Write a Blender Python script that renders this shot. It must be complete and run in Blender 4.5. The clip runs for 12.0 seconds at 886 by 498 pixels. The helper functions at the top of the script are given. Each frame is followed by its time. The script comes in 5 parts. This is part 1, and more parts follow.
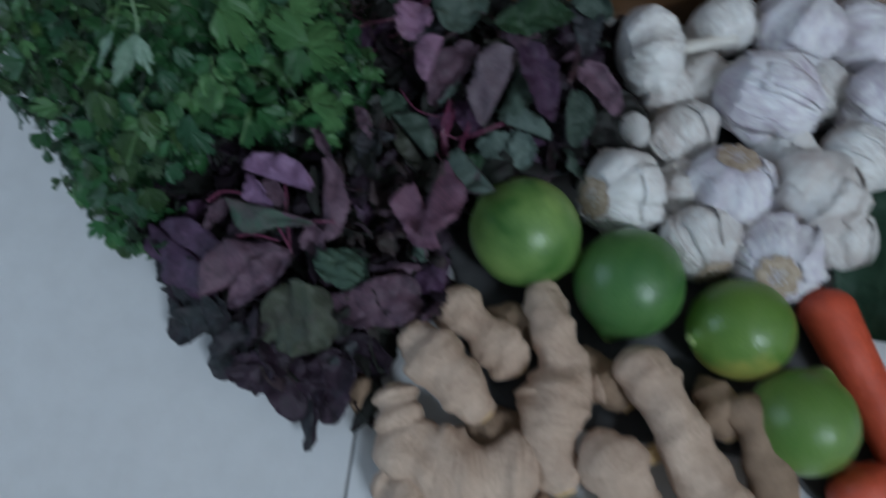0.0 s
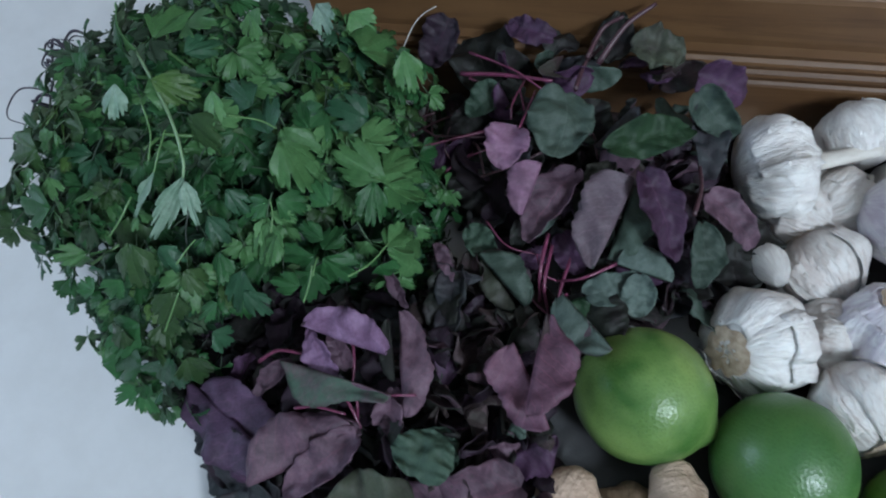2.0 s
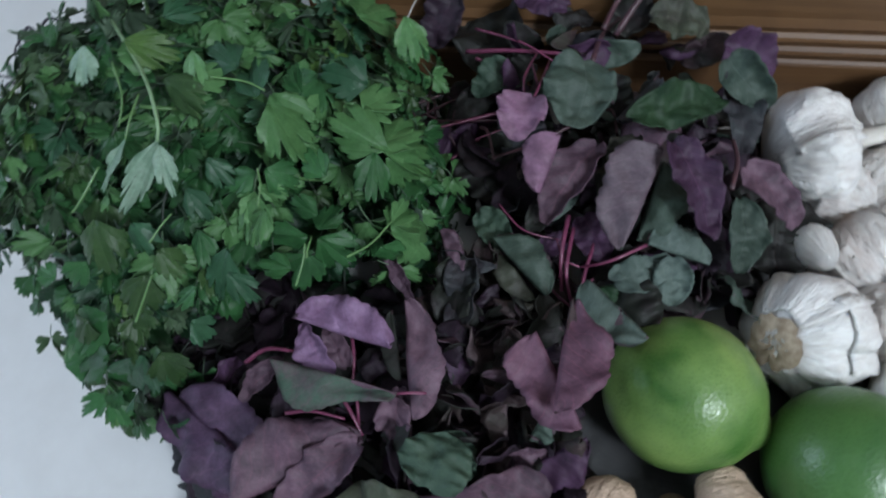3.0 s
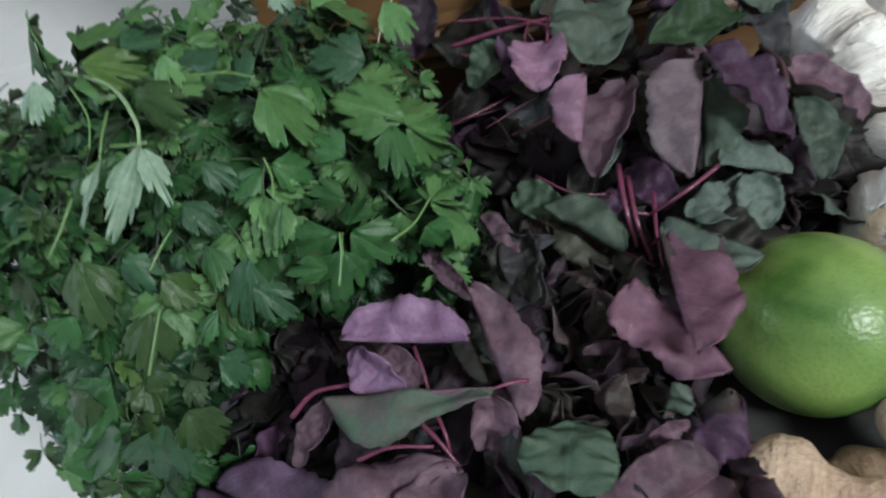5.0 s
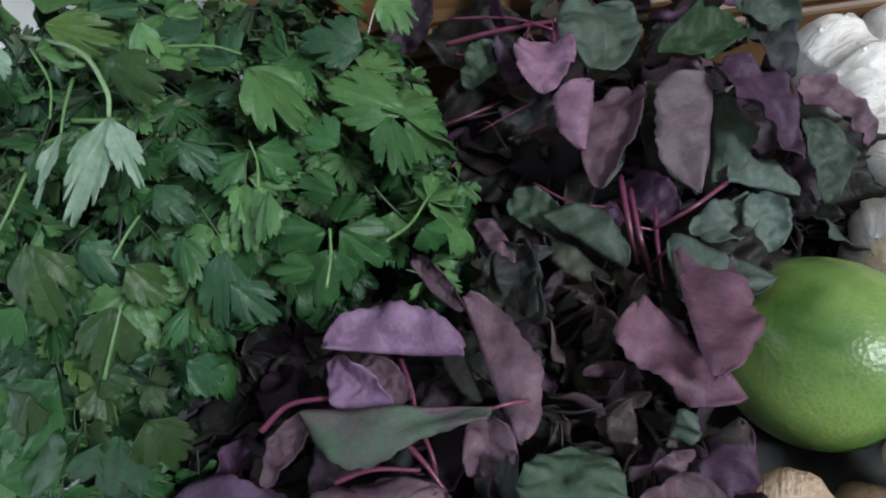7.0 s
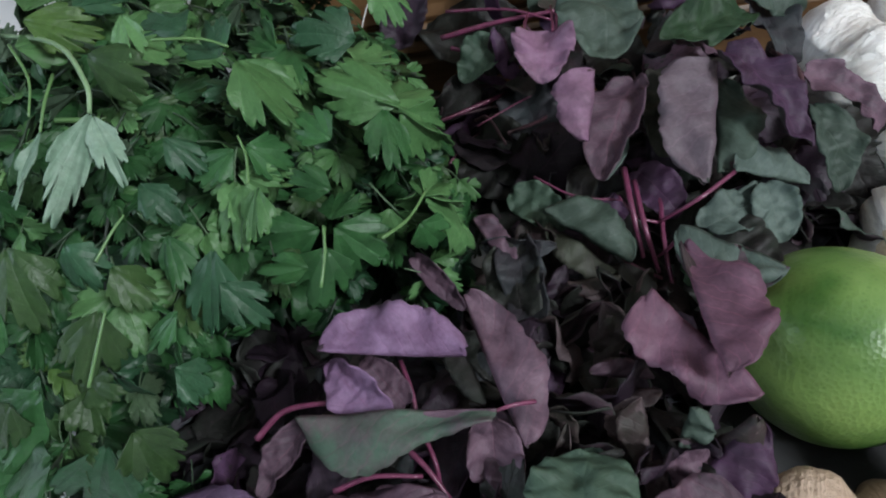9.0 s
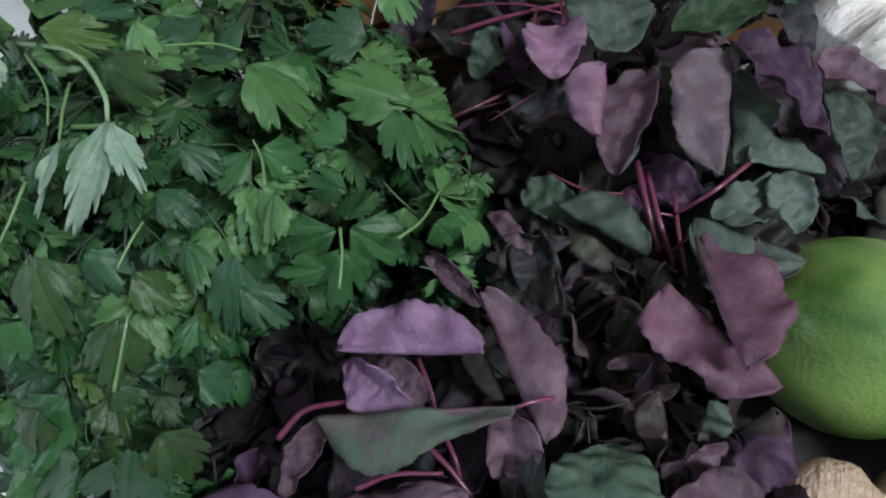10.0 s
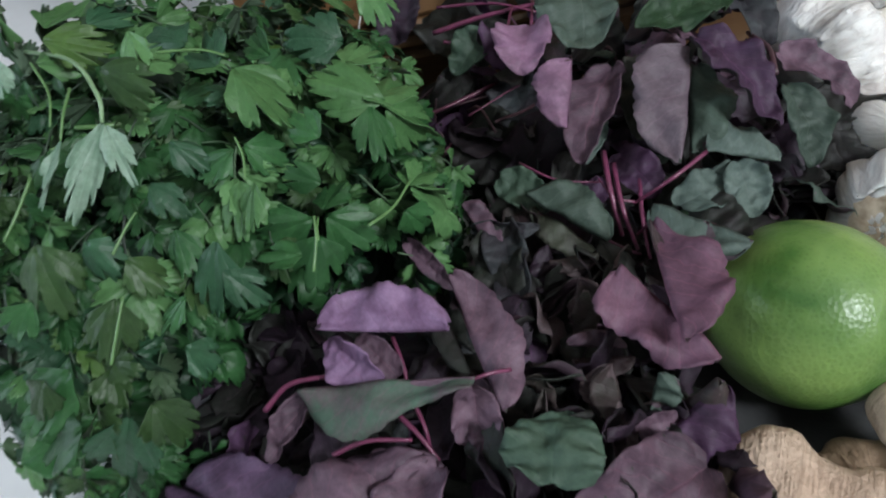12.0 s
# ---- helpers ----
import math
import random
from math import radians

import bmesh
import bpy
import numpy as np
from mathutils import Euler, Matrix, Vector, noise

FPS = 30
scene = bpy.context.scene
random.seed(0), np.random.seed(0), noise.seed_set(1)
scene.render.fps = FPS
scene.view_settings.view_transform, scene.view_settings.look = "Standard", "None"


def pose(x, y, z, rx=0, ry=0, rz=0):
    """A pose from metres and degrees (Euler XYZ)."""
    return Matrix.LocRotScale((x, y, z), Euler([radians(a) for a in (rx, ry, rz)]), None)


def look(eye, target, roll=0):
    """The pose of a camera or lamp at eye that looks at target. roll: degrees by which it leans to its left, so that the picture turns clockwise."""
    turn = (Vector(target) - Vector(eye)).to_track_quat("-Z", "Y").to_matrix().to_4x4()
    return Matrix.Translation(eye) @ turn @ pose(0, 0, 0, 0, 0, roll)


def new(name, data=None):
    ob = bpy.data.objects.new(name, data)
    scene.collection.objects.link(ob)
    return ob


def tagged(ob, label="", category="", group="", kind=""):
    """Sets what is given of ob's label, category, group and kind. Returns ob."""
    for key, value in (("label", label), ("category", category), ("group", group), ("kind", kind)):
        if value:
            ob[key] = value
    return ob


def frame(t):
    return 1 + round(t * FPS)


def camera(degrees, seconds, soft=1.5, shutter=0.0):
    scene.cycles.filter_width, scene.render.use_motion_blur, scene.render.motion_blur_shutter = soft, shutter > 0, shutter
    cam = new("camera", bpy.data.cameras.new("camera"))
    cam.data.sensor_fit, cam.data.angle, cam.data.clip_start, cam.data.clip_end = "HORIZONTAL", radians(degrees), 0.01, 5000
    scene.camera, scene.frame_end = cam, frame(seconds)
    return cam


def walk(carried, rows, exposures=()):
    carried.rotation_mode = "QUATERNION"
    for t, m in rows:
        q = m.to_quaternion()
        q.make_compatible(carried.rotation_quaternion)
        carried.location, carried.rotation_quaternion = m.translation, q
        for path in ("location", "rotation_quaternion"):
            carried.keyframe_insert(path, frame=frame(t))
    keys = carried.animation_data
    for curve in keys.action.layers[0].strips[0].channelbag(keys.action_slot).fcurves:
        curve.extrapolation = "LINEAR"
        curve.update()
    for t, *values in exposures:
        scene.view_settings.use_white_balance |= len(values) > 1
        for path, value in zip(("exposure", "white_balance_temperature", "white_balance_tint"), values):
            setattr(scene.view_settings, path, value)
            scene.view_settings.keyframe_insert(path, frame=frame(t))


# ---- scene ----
cam = camera(66.8, 12.0, 2.0, 1.0)
PATH = [
    (0, (0.064, 0.04, 0.332), (-0.083, 0.756, -1.529), -4.9),
    (0.5, (0.044, 0.067, 0.33), (-0.163, 0.828, -1.508), -6.1),
    (1, (0.03, 0.09, 0.324), (-0.153, 0.958, -1.469), -2.5),
    (1.5, (0.028, 0.093, 0.306), (-0.172, 0.937, -1.496), -5.0),
    (2, (0.027, 0.094, 0.297), (-0.213, 0.974, -1.483), -8.8),
    (2.5, (0.023, 0.093, 0.278), (-0.22, 1.015, -1.48), -6.4),
    (4.5, (0.004, 0.067, 0.226), (-0.138, 1.331, -1.318), -18.3),
    (5, (-0.01, 0.071, 0.209), (-0.144, 1.373, -1.304), -16.1),
    (5.5, (-0.016, 0.076, 0.2), (-0.01, 1.37, -1.325), -9.8),
    (6, (-0.013, 0.074, 0.206), (-0.022, 1.415, -1.278), -9.1),
    (6.5, (-0.017, 0.077, 0.202), (-0.013, 1.403, -1.295), -8.7),
    (7, (-0.021, 0.08, 0.198), (-0.022, 1.397, -1.307), -8.7),
    (9, (-0.021, 0.083, 0.192), (-0.021, 1.407, -1.306), -9.8),
    (9.5, (-0.022, 0.085, 0.194), (-0.035, 1.388, -1.323), -10.4),
    (10, (-0.022, 0.084, 0.194), (-0.056, 1.392, -1.318), -12.0),
    (10.5, (-0.021, 0.082, 0.198), (-0.061, 1.397, -1.309), -12.5),
    (11, (-0.018, 0.079, 0.201), (-0.058, 1.403, -1.298), -13.0),
    (11.5, (-0.016, 0.078, 0.2), (-0.044, 1.383, -1.315), -12.6),
    (12, (-0.01, 0.072, 0.201), (-0.099, 1.374, -1.315), -14.5),
]
EXPOSURES = [
    (0.0, -0.87, 5450, 8), (0.5, -0.76, 5400, 8), (1.0, -0.42, 5450, 8), (1.5, -0.10, 5500, 8), (2.0, -0.13, 5530, 9), (2.7, -0.08, 5650, 11),
    (4.3, 0.33, 6450, 9), (4.7, 0.34, 6450, 9), (5.5, 0.31, 6350, 11), (7.0, 0.29, 6250, 12), (9.5, 0.25, 6200, 12), (12.0, 0.30, 6200, 12),
]
walk(cam, [(t, look(eye, target, roll)) for t, eye, target, roll in PATH], EXPOSURES)

# ---- world, daylight and lamps ----
world = bpy.data.worlds.new("world")
scene.world = world
world.use_nodes = True
sky = world.node_tree.nodes.new("ShaderNodeTexSky")
sky.sky_type, sky.sun_disc = "NISHITA", False
sky.sun_elevation, sky.sun_rotation = radians(35), radians(250)
world.node_tree.links.new(sky.outputs[0], world.node_tree.nodes["Background"].inputs[0])
world.node_tree.nodes["Background"].inputs[1].default_value = 0.1


def window_light(name, eye, target, wide, high, watts, colour):
    lamp = bpy.data.lights.new(name, "AREA")
    lamp.shape, lamp.size, lamp.size_y, lamp.energy, lamp.color = "RECTANGLE", wide, high, watts, colour
    ob = new(name, lamp)
    ob.matrix_world = look(eye, target)
    return ob


window_light("west_window_daylight", (-2.58, 0.25, 1.30), (-1.0, 0.22, 0.9), 1.10, 1.00, 25, (0.74, 0.88, 1.0))
window_light("south_window_daylight", (1.30, -1.23, 1.85), (1.0, 0.0, 1.1), 0.60, 0.50, 66, (0.93, 0.97, 0.97))

# ---- materials ----


def ramp(nt, fac, stops):
    n = nt.nodes.new("ShaderNodeValToRGB")
    while len(n.color_ramp.elements) < len(stops):
        n.color_ramp.elements.new(0.5)
    for el, (p, c) in zip(n.color_ramp.elements, stops):
        el.position, el.color = p, (*c, 1)
    nt.links.new(fac, n.inputs[0])
    return n.outputs[0]


def noise_out(nt, vec, scale, detail=4, rough=0.6, dist=0.0):
    n = nt.nodes.new("ShaderNodeTexNoise")
    n.inputs["Scale"].default_value, n.inputs["Detail"].default_value = scale, detail
    n.inputs["Roughness"].default_value, n.inputs["Distortion"].default_value = rough, dist
    nt.links.new(vec, n.inputs["Vector"])
    return n.outputs[0]


def mix(nt, fac, a, b, mode="MIX"):
    n = nt.nodes.new("ShaderNodeMix")
    n.data_type, n.blend_type = "RGBA", mode
    for socket, value in ((n.inputs[0], fac), (n.inputs[6], a), (n.inputs[7], b)):
        if isinstance(value, (int, float)):
            socket.default_value = value
        elif isinstance(value, tuple):
            socket.default_value = (*value, 1)
        else:
            nt.links.new(value, socket)
    return n.outputs[2]


def maths(nt, op, a, b=0.0):
    n = nt.nodes.new("ShaderNodeMath")
    n.operation = op
    for socket, value in ((n.inputs[0], a), (n.inputs[1], b)):
        if isinstance(value, (int, float)):
            socket.default_value = value
        else:
            nt.links.new(value, socket)
    return n.outputs[0]


def stretched(nt, vec, scale):
    n = nt.nodes.new("ShaderNodeMapping")
    n.inputs["Scale"].default_value = scale
    nt.links.new(vec, n.inputs["Vector"])
    return n.outputs[0]


def start(name):
    m = bpy.data.materials.new(name)
    m.use_nodes = True
    nt = m.node_tree
    co = nt.nodes.new("ShaderNodeTexCoord")
    return m, nt, nt.nodes["Principled BSDF"], co


def bump(nt, bsdf, height, strength, distance):
    b = nt.nodes.new("ShaderNodeBump")
    b.inputs["Strength"].default_value, b.inputs["Distance"].default_value = strength, distance
    nt.links.new(height, b.inputs["Height"])
    nt.links.new(b.outputs[0], bsdf.inputs["Normal"])


def see_through(nt, bsdf, colour, share):
    """Light that comes through a thin leaf."""
    t = nt.nodes.new("ShaderNodeBsdfTranslucent")
    nt.links.new(colour, t.inputs[0])
    s = nt.nodes.new("ShaderNodeMixShader")
    s.inputs[0].default_value = share
    nt.links.new(bsdf.outputs[0], s.inputs[1])
    nt.links.new(t.outputs[0], s.inputs[2])
    nt.links.new(s.outputs[0], nt.nodes["Material Output"].inputs[0])


def leaf_material(name, main, second, vein, rough=0.5, veins=9.0, mottle=0.5, lined=0.5, fan=False):
    """A leaf: two colours in blotches, a midrib and side veins along the blade, fine puckered relief."""
    m, nt, bsdf, co = start(name)
    info = nt.nodes.new("ShaderNodeObjectInfo")
    sep = nt.nodes.new("ShaderNodeSeparateXYZ")
    nt.links.new(co.outputs["UV"], sep.inputs[0])
    across = maths(nt, "ABSOLUTE", maths(nt, "SUBTRACT", sep.outputs[0], 0.5))
    shifted = nt.nodes.new("ShaderNodeVectorMath")
    shifted.operation = "ADD"
    nt.links.new(co.outputs["Object"], shifted.inputs[0])
    nt.links.new(info.outputs["Random"], shifted.inputs[1])
    blotch = noise_out(nt, shifted.outputs[0], 90, 5, 0.65, 0.5)
    fine = noise_out(nt, shifted.outputs[0], 700, 3, 0.6)
    base = mix(nt, ramp(nt, blotch, [(0.5 - 0.25 * mottle, (0, 0, 0)), (0.5 + 0.3 * mottle, (1, 1, 1))]), main, second)
    base = mix(nt, maths(nt, "MULTIPLY", info.outputs["Random"], 0.45), base, mix(nt, 1.0, base, second, "MULTIPLY"))
    wander = maths(nt, "MULTIPLY", maths(nt, "SUBTRACT", noise_out(nt, shifted.outputs[0], 160, 2, 0.5), 0.5), 0.16)
    phase = maths(nt, "MULTIPLY", maths(nt, "ADD", wander, maths(nt, "SUBTRACT", sep.outputs[1], maths(nt, "MULTIPLY", across, 0.55))), veins)
    saw = maths(nt, "ABSOLUTE", maths(nt, "SUBTRACT", maths(nt, "FRACT", phase), 0.5))
    side = ramp(nt, saw, [(0.0, (1, 1, 1)), (0.10, (0, 0, 0))])
    rib = ramp(nt, across, [(0.0, (1, 1, 1)), (0.022, (0, 0, 0))])
    if fan:
        # veins that spread from the foot of the leaflet, one to a lobe
        lobe = maths(nt, "ABSOLUTE", maths(nt, "SUBTRACT", across, 0.35))
        side = (0, 0, 0)
        rib = mix(nt, 1.0, rib, ramp(nt, lobe, [(0.0, (1, 1, 1)), (0.018, (0, 0, 0))]), "LIGHTEN")
    lines = mix(nt, 1.0, mix(nt, 0.55, (0, 0, 0), side), rib, "LIGHTEN")
    colour = mix(nt, maths(nt, "MULTIPLY", lines, lined), base, vein)
    colour = mix(nt, 0.35, colour, ramp(nt, fine, [(0.3, (0.35, 0.35, 0.35)), (0.7, (1, 1, 1))]), "MULTIPLY")
    nt.links.new(colour, bsdf.inputs["Base Color"])
    bsdf.inputs["Roughness"].default_value = rough
    bsdf.inputs["Specular IOR Level"].default_value = 0.33
    pucker = noise_out(nt, shifted.outputs[0], 330, 3, 0.55, 0.8)
    relief = mix(nt, 0.4 * lined, mix(nt, 0.5, pucker, mix(nt, 0.35, blotch, fine)), maths(nt, "MULTIPLY", lines, -1.0))
    bump(nt, bsdf, relief, 0.5, 0.0015)
    see_through(nt, bsdf, colour, 0.18)
    return m


AMARANTH = {
    # name: (upper face, under face), each (main, blotch, vein)
    "green": (((0.135, 0.19, 0.155), (0.085, 0.13, 0.10), (0.18, 0.23, 0.19)), ((0.20, 0.14, 0.17), (0.13, 0.10, 0.12), (0.28, 0.12, 0.18))),
    "palegreen": (((0.21, 0.28, 0.245), (0.15, 0.21, 0.185), (0.22, 0.27, 0.24)), ((0.22, 0.16, 0.19), (0.15, 0.12, 0.14), (0.3, 0.14, 0.2))),
    "leafgreen": (((0.088, 0.145, 0.10), (0.062, 0.11, 0.078), (0.11, 0.19, 0.12)), ((0.2, 0.14, 0.17), (0.13, 0.1, 0.12), (0.28, 0.12, 0.18))),
    "deepgreen": (((0.045, 0.105, 0.045), (0.03, 0.07, 0.035), (0.08, 0.13, 0.07)), ((0.1, 0.1, 0.09), (0.08, 0.07, 0.07), (0.2, 0.1, 0.13))),
    "oliveleaf": (((0.10, 0.12, 0.08), (0.075, 0.075, 0.06), (0.15, 0.12, 0.11)), ((0.17, 0.11, 0.12), (0.12, 0.08, 0.09), (0.25, 0.1, 0.14))),
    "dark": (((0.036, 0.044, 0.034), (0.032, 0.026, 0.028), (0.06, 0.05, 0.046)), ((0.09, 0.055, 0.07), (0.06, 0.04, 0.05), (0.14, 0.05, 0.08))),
    "slate": (((0.07, 0.085, 0.09), (0.06, 0.05, 0.065), (0.1, 0.09, 0.1)), ((0.1, 0.07, 0.1), (0.07, 0.05, 0.08), (0.15, 0.07, 0.11))),
    "mauve": (((0.255, 0.155, 0.212), (0.115, 0.072, 0.104), (0.30, 0.13, 0.19)), ((0.10, 0.12, 0.09), (0.09, 0.07, 0.07), (0.2, 0.1, 0.13))),
    "lilacgrey": (((0.31, 0.25, 0.29), (0.24, 0.18, 0.22), (0.34, 0.22, 0.29)), ((0.08, 0.12, 0.09), (0.07, 0.09, 0.07), (0.15, 0.12, 0.12))),
    "lilac": (((0.45, 0.29, 0.49), (0.27, 0.15, 0.28), (0.40, 0.2, 0.36)), ((0.12, 0.08, 0.12), (0.09, 0.06, 0.08), (0.25, 0.1, 0.16))),
    "violet": (((0.21, 0.13, 0.235), (0.11, 0.07, 0.125), (0.30, 0.15, 0.28)), ((0.12, 0.08, 0.12), (0.09, 0.06, 0.08), (0.25, 0.1, 0.16))),
    "pink": (((0.40, 0.22, 0.35), (0.30, 0.18, 0.26), (0.40, 0.19, 0.32)), ((0.2, 0.12, 0.15), (0.14, 0.1, 0.12), (0.3, 0.12, 0.18))),
    "rose": (((0.33, 0.175, 0.255), (0.19, 0.10, 0.15), (0.42, 0.16, 0.25)), ((0.12, 0.09, 0.09), (0.1, 0.07, 0.08), (0.25, 0.1, 0.14))),
    "purple": (((0.13, 0.065, 0.14), (0.085, 0.045, 0.085), (0.22, 0.09, 0.19)), ((0.08, 0.07, 0.07), (0.06, 0.05, 0.05), (0.16, 0.06, 0.1))),
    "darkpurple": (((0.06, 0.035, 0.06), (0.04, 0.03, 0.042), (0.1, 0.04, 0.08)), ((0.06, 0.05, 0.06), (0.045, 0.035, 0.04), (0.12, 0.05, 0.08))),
    "twotone": (((0.12, 0.20, 0.145), (0.20, 0.13, 0.16), (0.28, 0.15, 0.2)), ((0.24, 0.15, 0.2), (0.17, 0.11, 0.14), (0.3, 0.14, 0.2))),
    "curled": (((0.07, 0.07, 0.055), (0.10, 0.06, 0.07), (0.16, 0.1, 0.11)), ((0.2, 0.15, 0.155), (0.14, 0.10, 0.11), (0.26, 0.16, 0.18))),
}
AMARANTH_FACES = {}
for key, faces in AMARANTH.items():
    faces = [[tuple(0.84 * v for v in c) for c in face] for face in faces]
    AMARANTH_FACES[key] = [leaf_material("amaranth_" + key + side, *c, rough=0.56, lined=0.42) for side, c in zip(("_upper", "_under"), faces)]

CORIANDER_FACES = {}
for key, a, b in (
    ("green", (0.064, 0.20, 0.064), (0.038, 0.125, 0.042)),
    ("light", (0.17, 0.36, 0.135), (0.115, 0.27, 0.095)),
    ("yellow", (0.13, 0.25, 0.06), (0.085, 0.18, 0.05)),
    ("olive", (0.075, 0.155, 0.05), (0.048, 0.11, 0.036)),
    ("blue", (0.058, 0.165, 0.082), (0.04, 0.115, 0.055)),
    ("pale", (0.42, 0.57, 0.45), (0.22, 0.38, 0.26)),
    # dark green for inner leaves: shade inside the bunch, put into their colour
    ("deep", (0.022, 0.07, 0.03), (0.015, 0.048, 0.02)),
):
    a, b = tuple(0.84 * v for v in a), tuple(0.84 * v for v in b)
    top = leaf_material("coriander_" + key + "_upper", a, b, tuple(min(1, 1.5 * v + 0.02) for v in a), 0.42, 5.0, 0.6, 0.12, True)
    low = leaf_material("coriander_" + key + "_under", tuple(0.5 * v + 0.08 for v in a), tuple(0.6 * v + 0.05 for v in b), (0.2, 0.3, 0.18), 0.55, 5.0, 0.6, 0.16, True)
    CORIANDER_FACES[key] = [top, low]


def stalk_material(name, main, second, rough=0.35):
    m, nt, bsdf, co = start(name)
    n = noise_out(nt, stretched(nt, co.outputs["Object"], (1, 1, 0.4)), 260, 3)
    nt.links.new(ramp(nt, n, [(0.3, main), (0.7, second)]), bsdf.inputs["Base Color"])
    bsdf.inputs["Roughness"].default_value = rough
    bump(nt, bsdf, n, 0.3, 0.0006)
    return m


STALK_GREEN = stalk_material("coriander_stalk", (0.125, 0.24, 0.085), (0.08, 0.17, 0.055))
STALK_PALE = stalk_material("coriander_pale_stalk", (0.24, 0.36, 0.20), (0.17, 0.28, 0.14))
STALK_RED = stalk_material("amaranth_red_stem", (0.19, 0.045, 0.10), (0.10, 0.026, 0.055), 0.3)
STALK_DARK = stalk_material("amaranth_dark_stem", (0.045, 0.024, 0.03), (0.08, 0.034, 0.045), 0.45)
ROOT_DARK = stalk_material("withered_frond", (0.022, 0.018, 0.03), (0.05, 0.04, 0.06), 0.6)
STRING_WHITE = stalk_material("white_plastic_string", (0.7, 0.68, 0.66), (0.55, 0.53, 0.5), 0.3)
BAND_RED = stalk_material("red_rubber_band", (0.22, 0.028, 0.025), (0.15, 0.02, 0.02), 0.5)


def lime_material(name, main, second, patch):
    m, nt, bsdf, co = start(name)
    big = noise_out(nt, co.outputs["Object"], 28, 3, 0.6, 0.4)
    fine = noise_out(nt, co.outputs["Object"], 420, 3, 0.6)
    v = nt.nodes.new("ShaderNodeTexVoronoi")
    v.inputs["Scale"].default_value = 780
    nt.links.new(co.outputs["Object"], v.inputs["Vector"])
    sep = nt.nodes.new("ShaderNodeSeparateXYZ")
    nt.links.new(co.outputs["Object"], sep.inputs[0])
    c = mix(nt, ramp(nt, big, [(0.35, (0, 0, 0)), (0.68, (1, 1, 1))]), main, second)
    spot = maths(nt, "ADD", maths(nt, "MULTIPLY", sep.outputs[0], 26.0), big)
    c = mix(nt, ramp(nt, spot, [(0.72, (0, 0, 0)), (1.05, (1, 1, 1))]), c, patch)
    c = mix(nt, 0.5, c, ramp(nt, v.outputs["Distance"], [(0.0, (0.55, 0.6, 0.5)), (0.45, (1, 1, 1))]), "MULTIPLY")
    nt.links.new(c, bsdf.inputs["Base Color"])
    nt.links.new(ramp(nt, fine, [(0.3, (0.28, 0.28, 0.28)), (0.7, (0.42, 0.42, 0.42))]), bsdf.inputs["Roughness"])
    bsdf.inputs["Subsurface Weight"].default_value = 0.05
    bsdf.inputs["Subsurface Radius"].default_value = (0.002, 0.003, 0.001)
    bump(nt, bsdf, mix(nt, 0.5, v.outputs["Distance"], big), 0.3, 0.0008)
    return m


LIME_SKIN = [
    lime_material("lime_skin_light", (0.058, 0.15, 0.028), (0.22, 0.345, 0.095), (0.24, 0.35, 0.10)),
    lime_material("lime_skin_deep", (0.052, 0.14, 0.036), (0.088, 0.19, 0.05), (0.10, 0.22, 0.055)),
    lime_material("lime_skin_yellowing", (0.10, 0.20, 0.03), (0.15, 0.25, 0.05), (0.44, 0.36, 0.085)),
    lime_material("lime_skin_matt", (0.10, 0.20, 0.035), (0.15, 0.25, 0.055), (0.24, 0.29, 0.10)),
]
LIME_TIP = stalk_material("lime_tip", (0.35, 0.42, 0.16), (0.22, 0.32, 0.1), 0.5)


def garlic_material(name, main, streak, purple):
    m, nt, bsdf, co = start(name)
    info = nt.nodes.new("ShaderNodeObjectInfo")
    shifted = nt.nodes.new("ShaderNodeVectorMath")
    shifted.operation = "ADD"
    nt.links.new(stretched(nt, co.outputs["UV"], (9, 1.6, 1)), shifted.inputs[0])
    nt.links.new(info.outputs["Random"], shifted.inputs[1])
    lines = noise_out(nt, shifted.outputs[0], 6, 4, 0.65, 0.3)
    big = noise_out(nt, co.outputs["Object"], 45, 4, 0.6, 0.4)
    c = mix(nt, ramp(nt, lines, [(0.42, (0, 0, 0)), (0.66, (1, 1, 1))]), main, streak)
    c = mix(nt, maths(nt, "MULTIPLY", ramp(nt, big, [(0.5, (0, 0, 0)), (0.72, (1, 1, 1))]), 0.75), c, purple)
    nt.links.new(c, bsdf.inputs["Base Color"])
    bsdf.inputs["Roughness"].default_value = 0.5
    bsdf.inputs["Subsurface Weight"].default_value = 0.08
    bsdf.inputs["Subsurface Radius"].default_value = (0.003, 0.0025, 0.002)
    bump(nt, bsdf, mix(nt, 0.35, lines, big), 0.9, 0.003)
    return m


GARLIC_WHITE = garlic_material("garlic_white_skin", (0.86, 0.85, 0.82), (0.68, 0.65, 0.62), (0.70, 0.65, 0.63))
GARLIC_PURPLE = garlic_material("garlic_purple_streaked_skin", (0.83, 0.82, 0.83), (0.62, 0.57, 0.64), (0.46, 0.38, 0.46))
GARLIC_TAN = garlic_material("garlic_papery_skin", (0.77, 0.75, 0.72), (0.62, 0.57, 0.53), (0.55, 0.47, 0.44))
GARLIC_ROOT = stalk_material("garlic_root_plate", (0.56, 0.46, 0.35), (0.30, 0.22, 0.15), 0.95)
GARLIC_STALK = stalk_material("garlic_dry_stalk", (0.74, 0.72, 0.66), (0.58, 0.54, 0.48), 0.6)


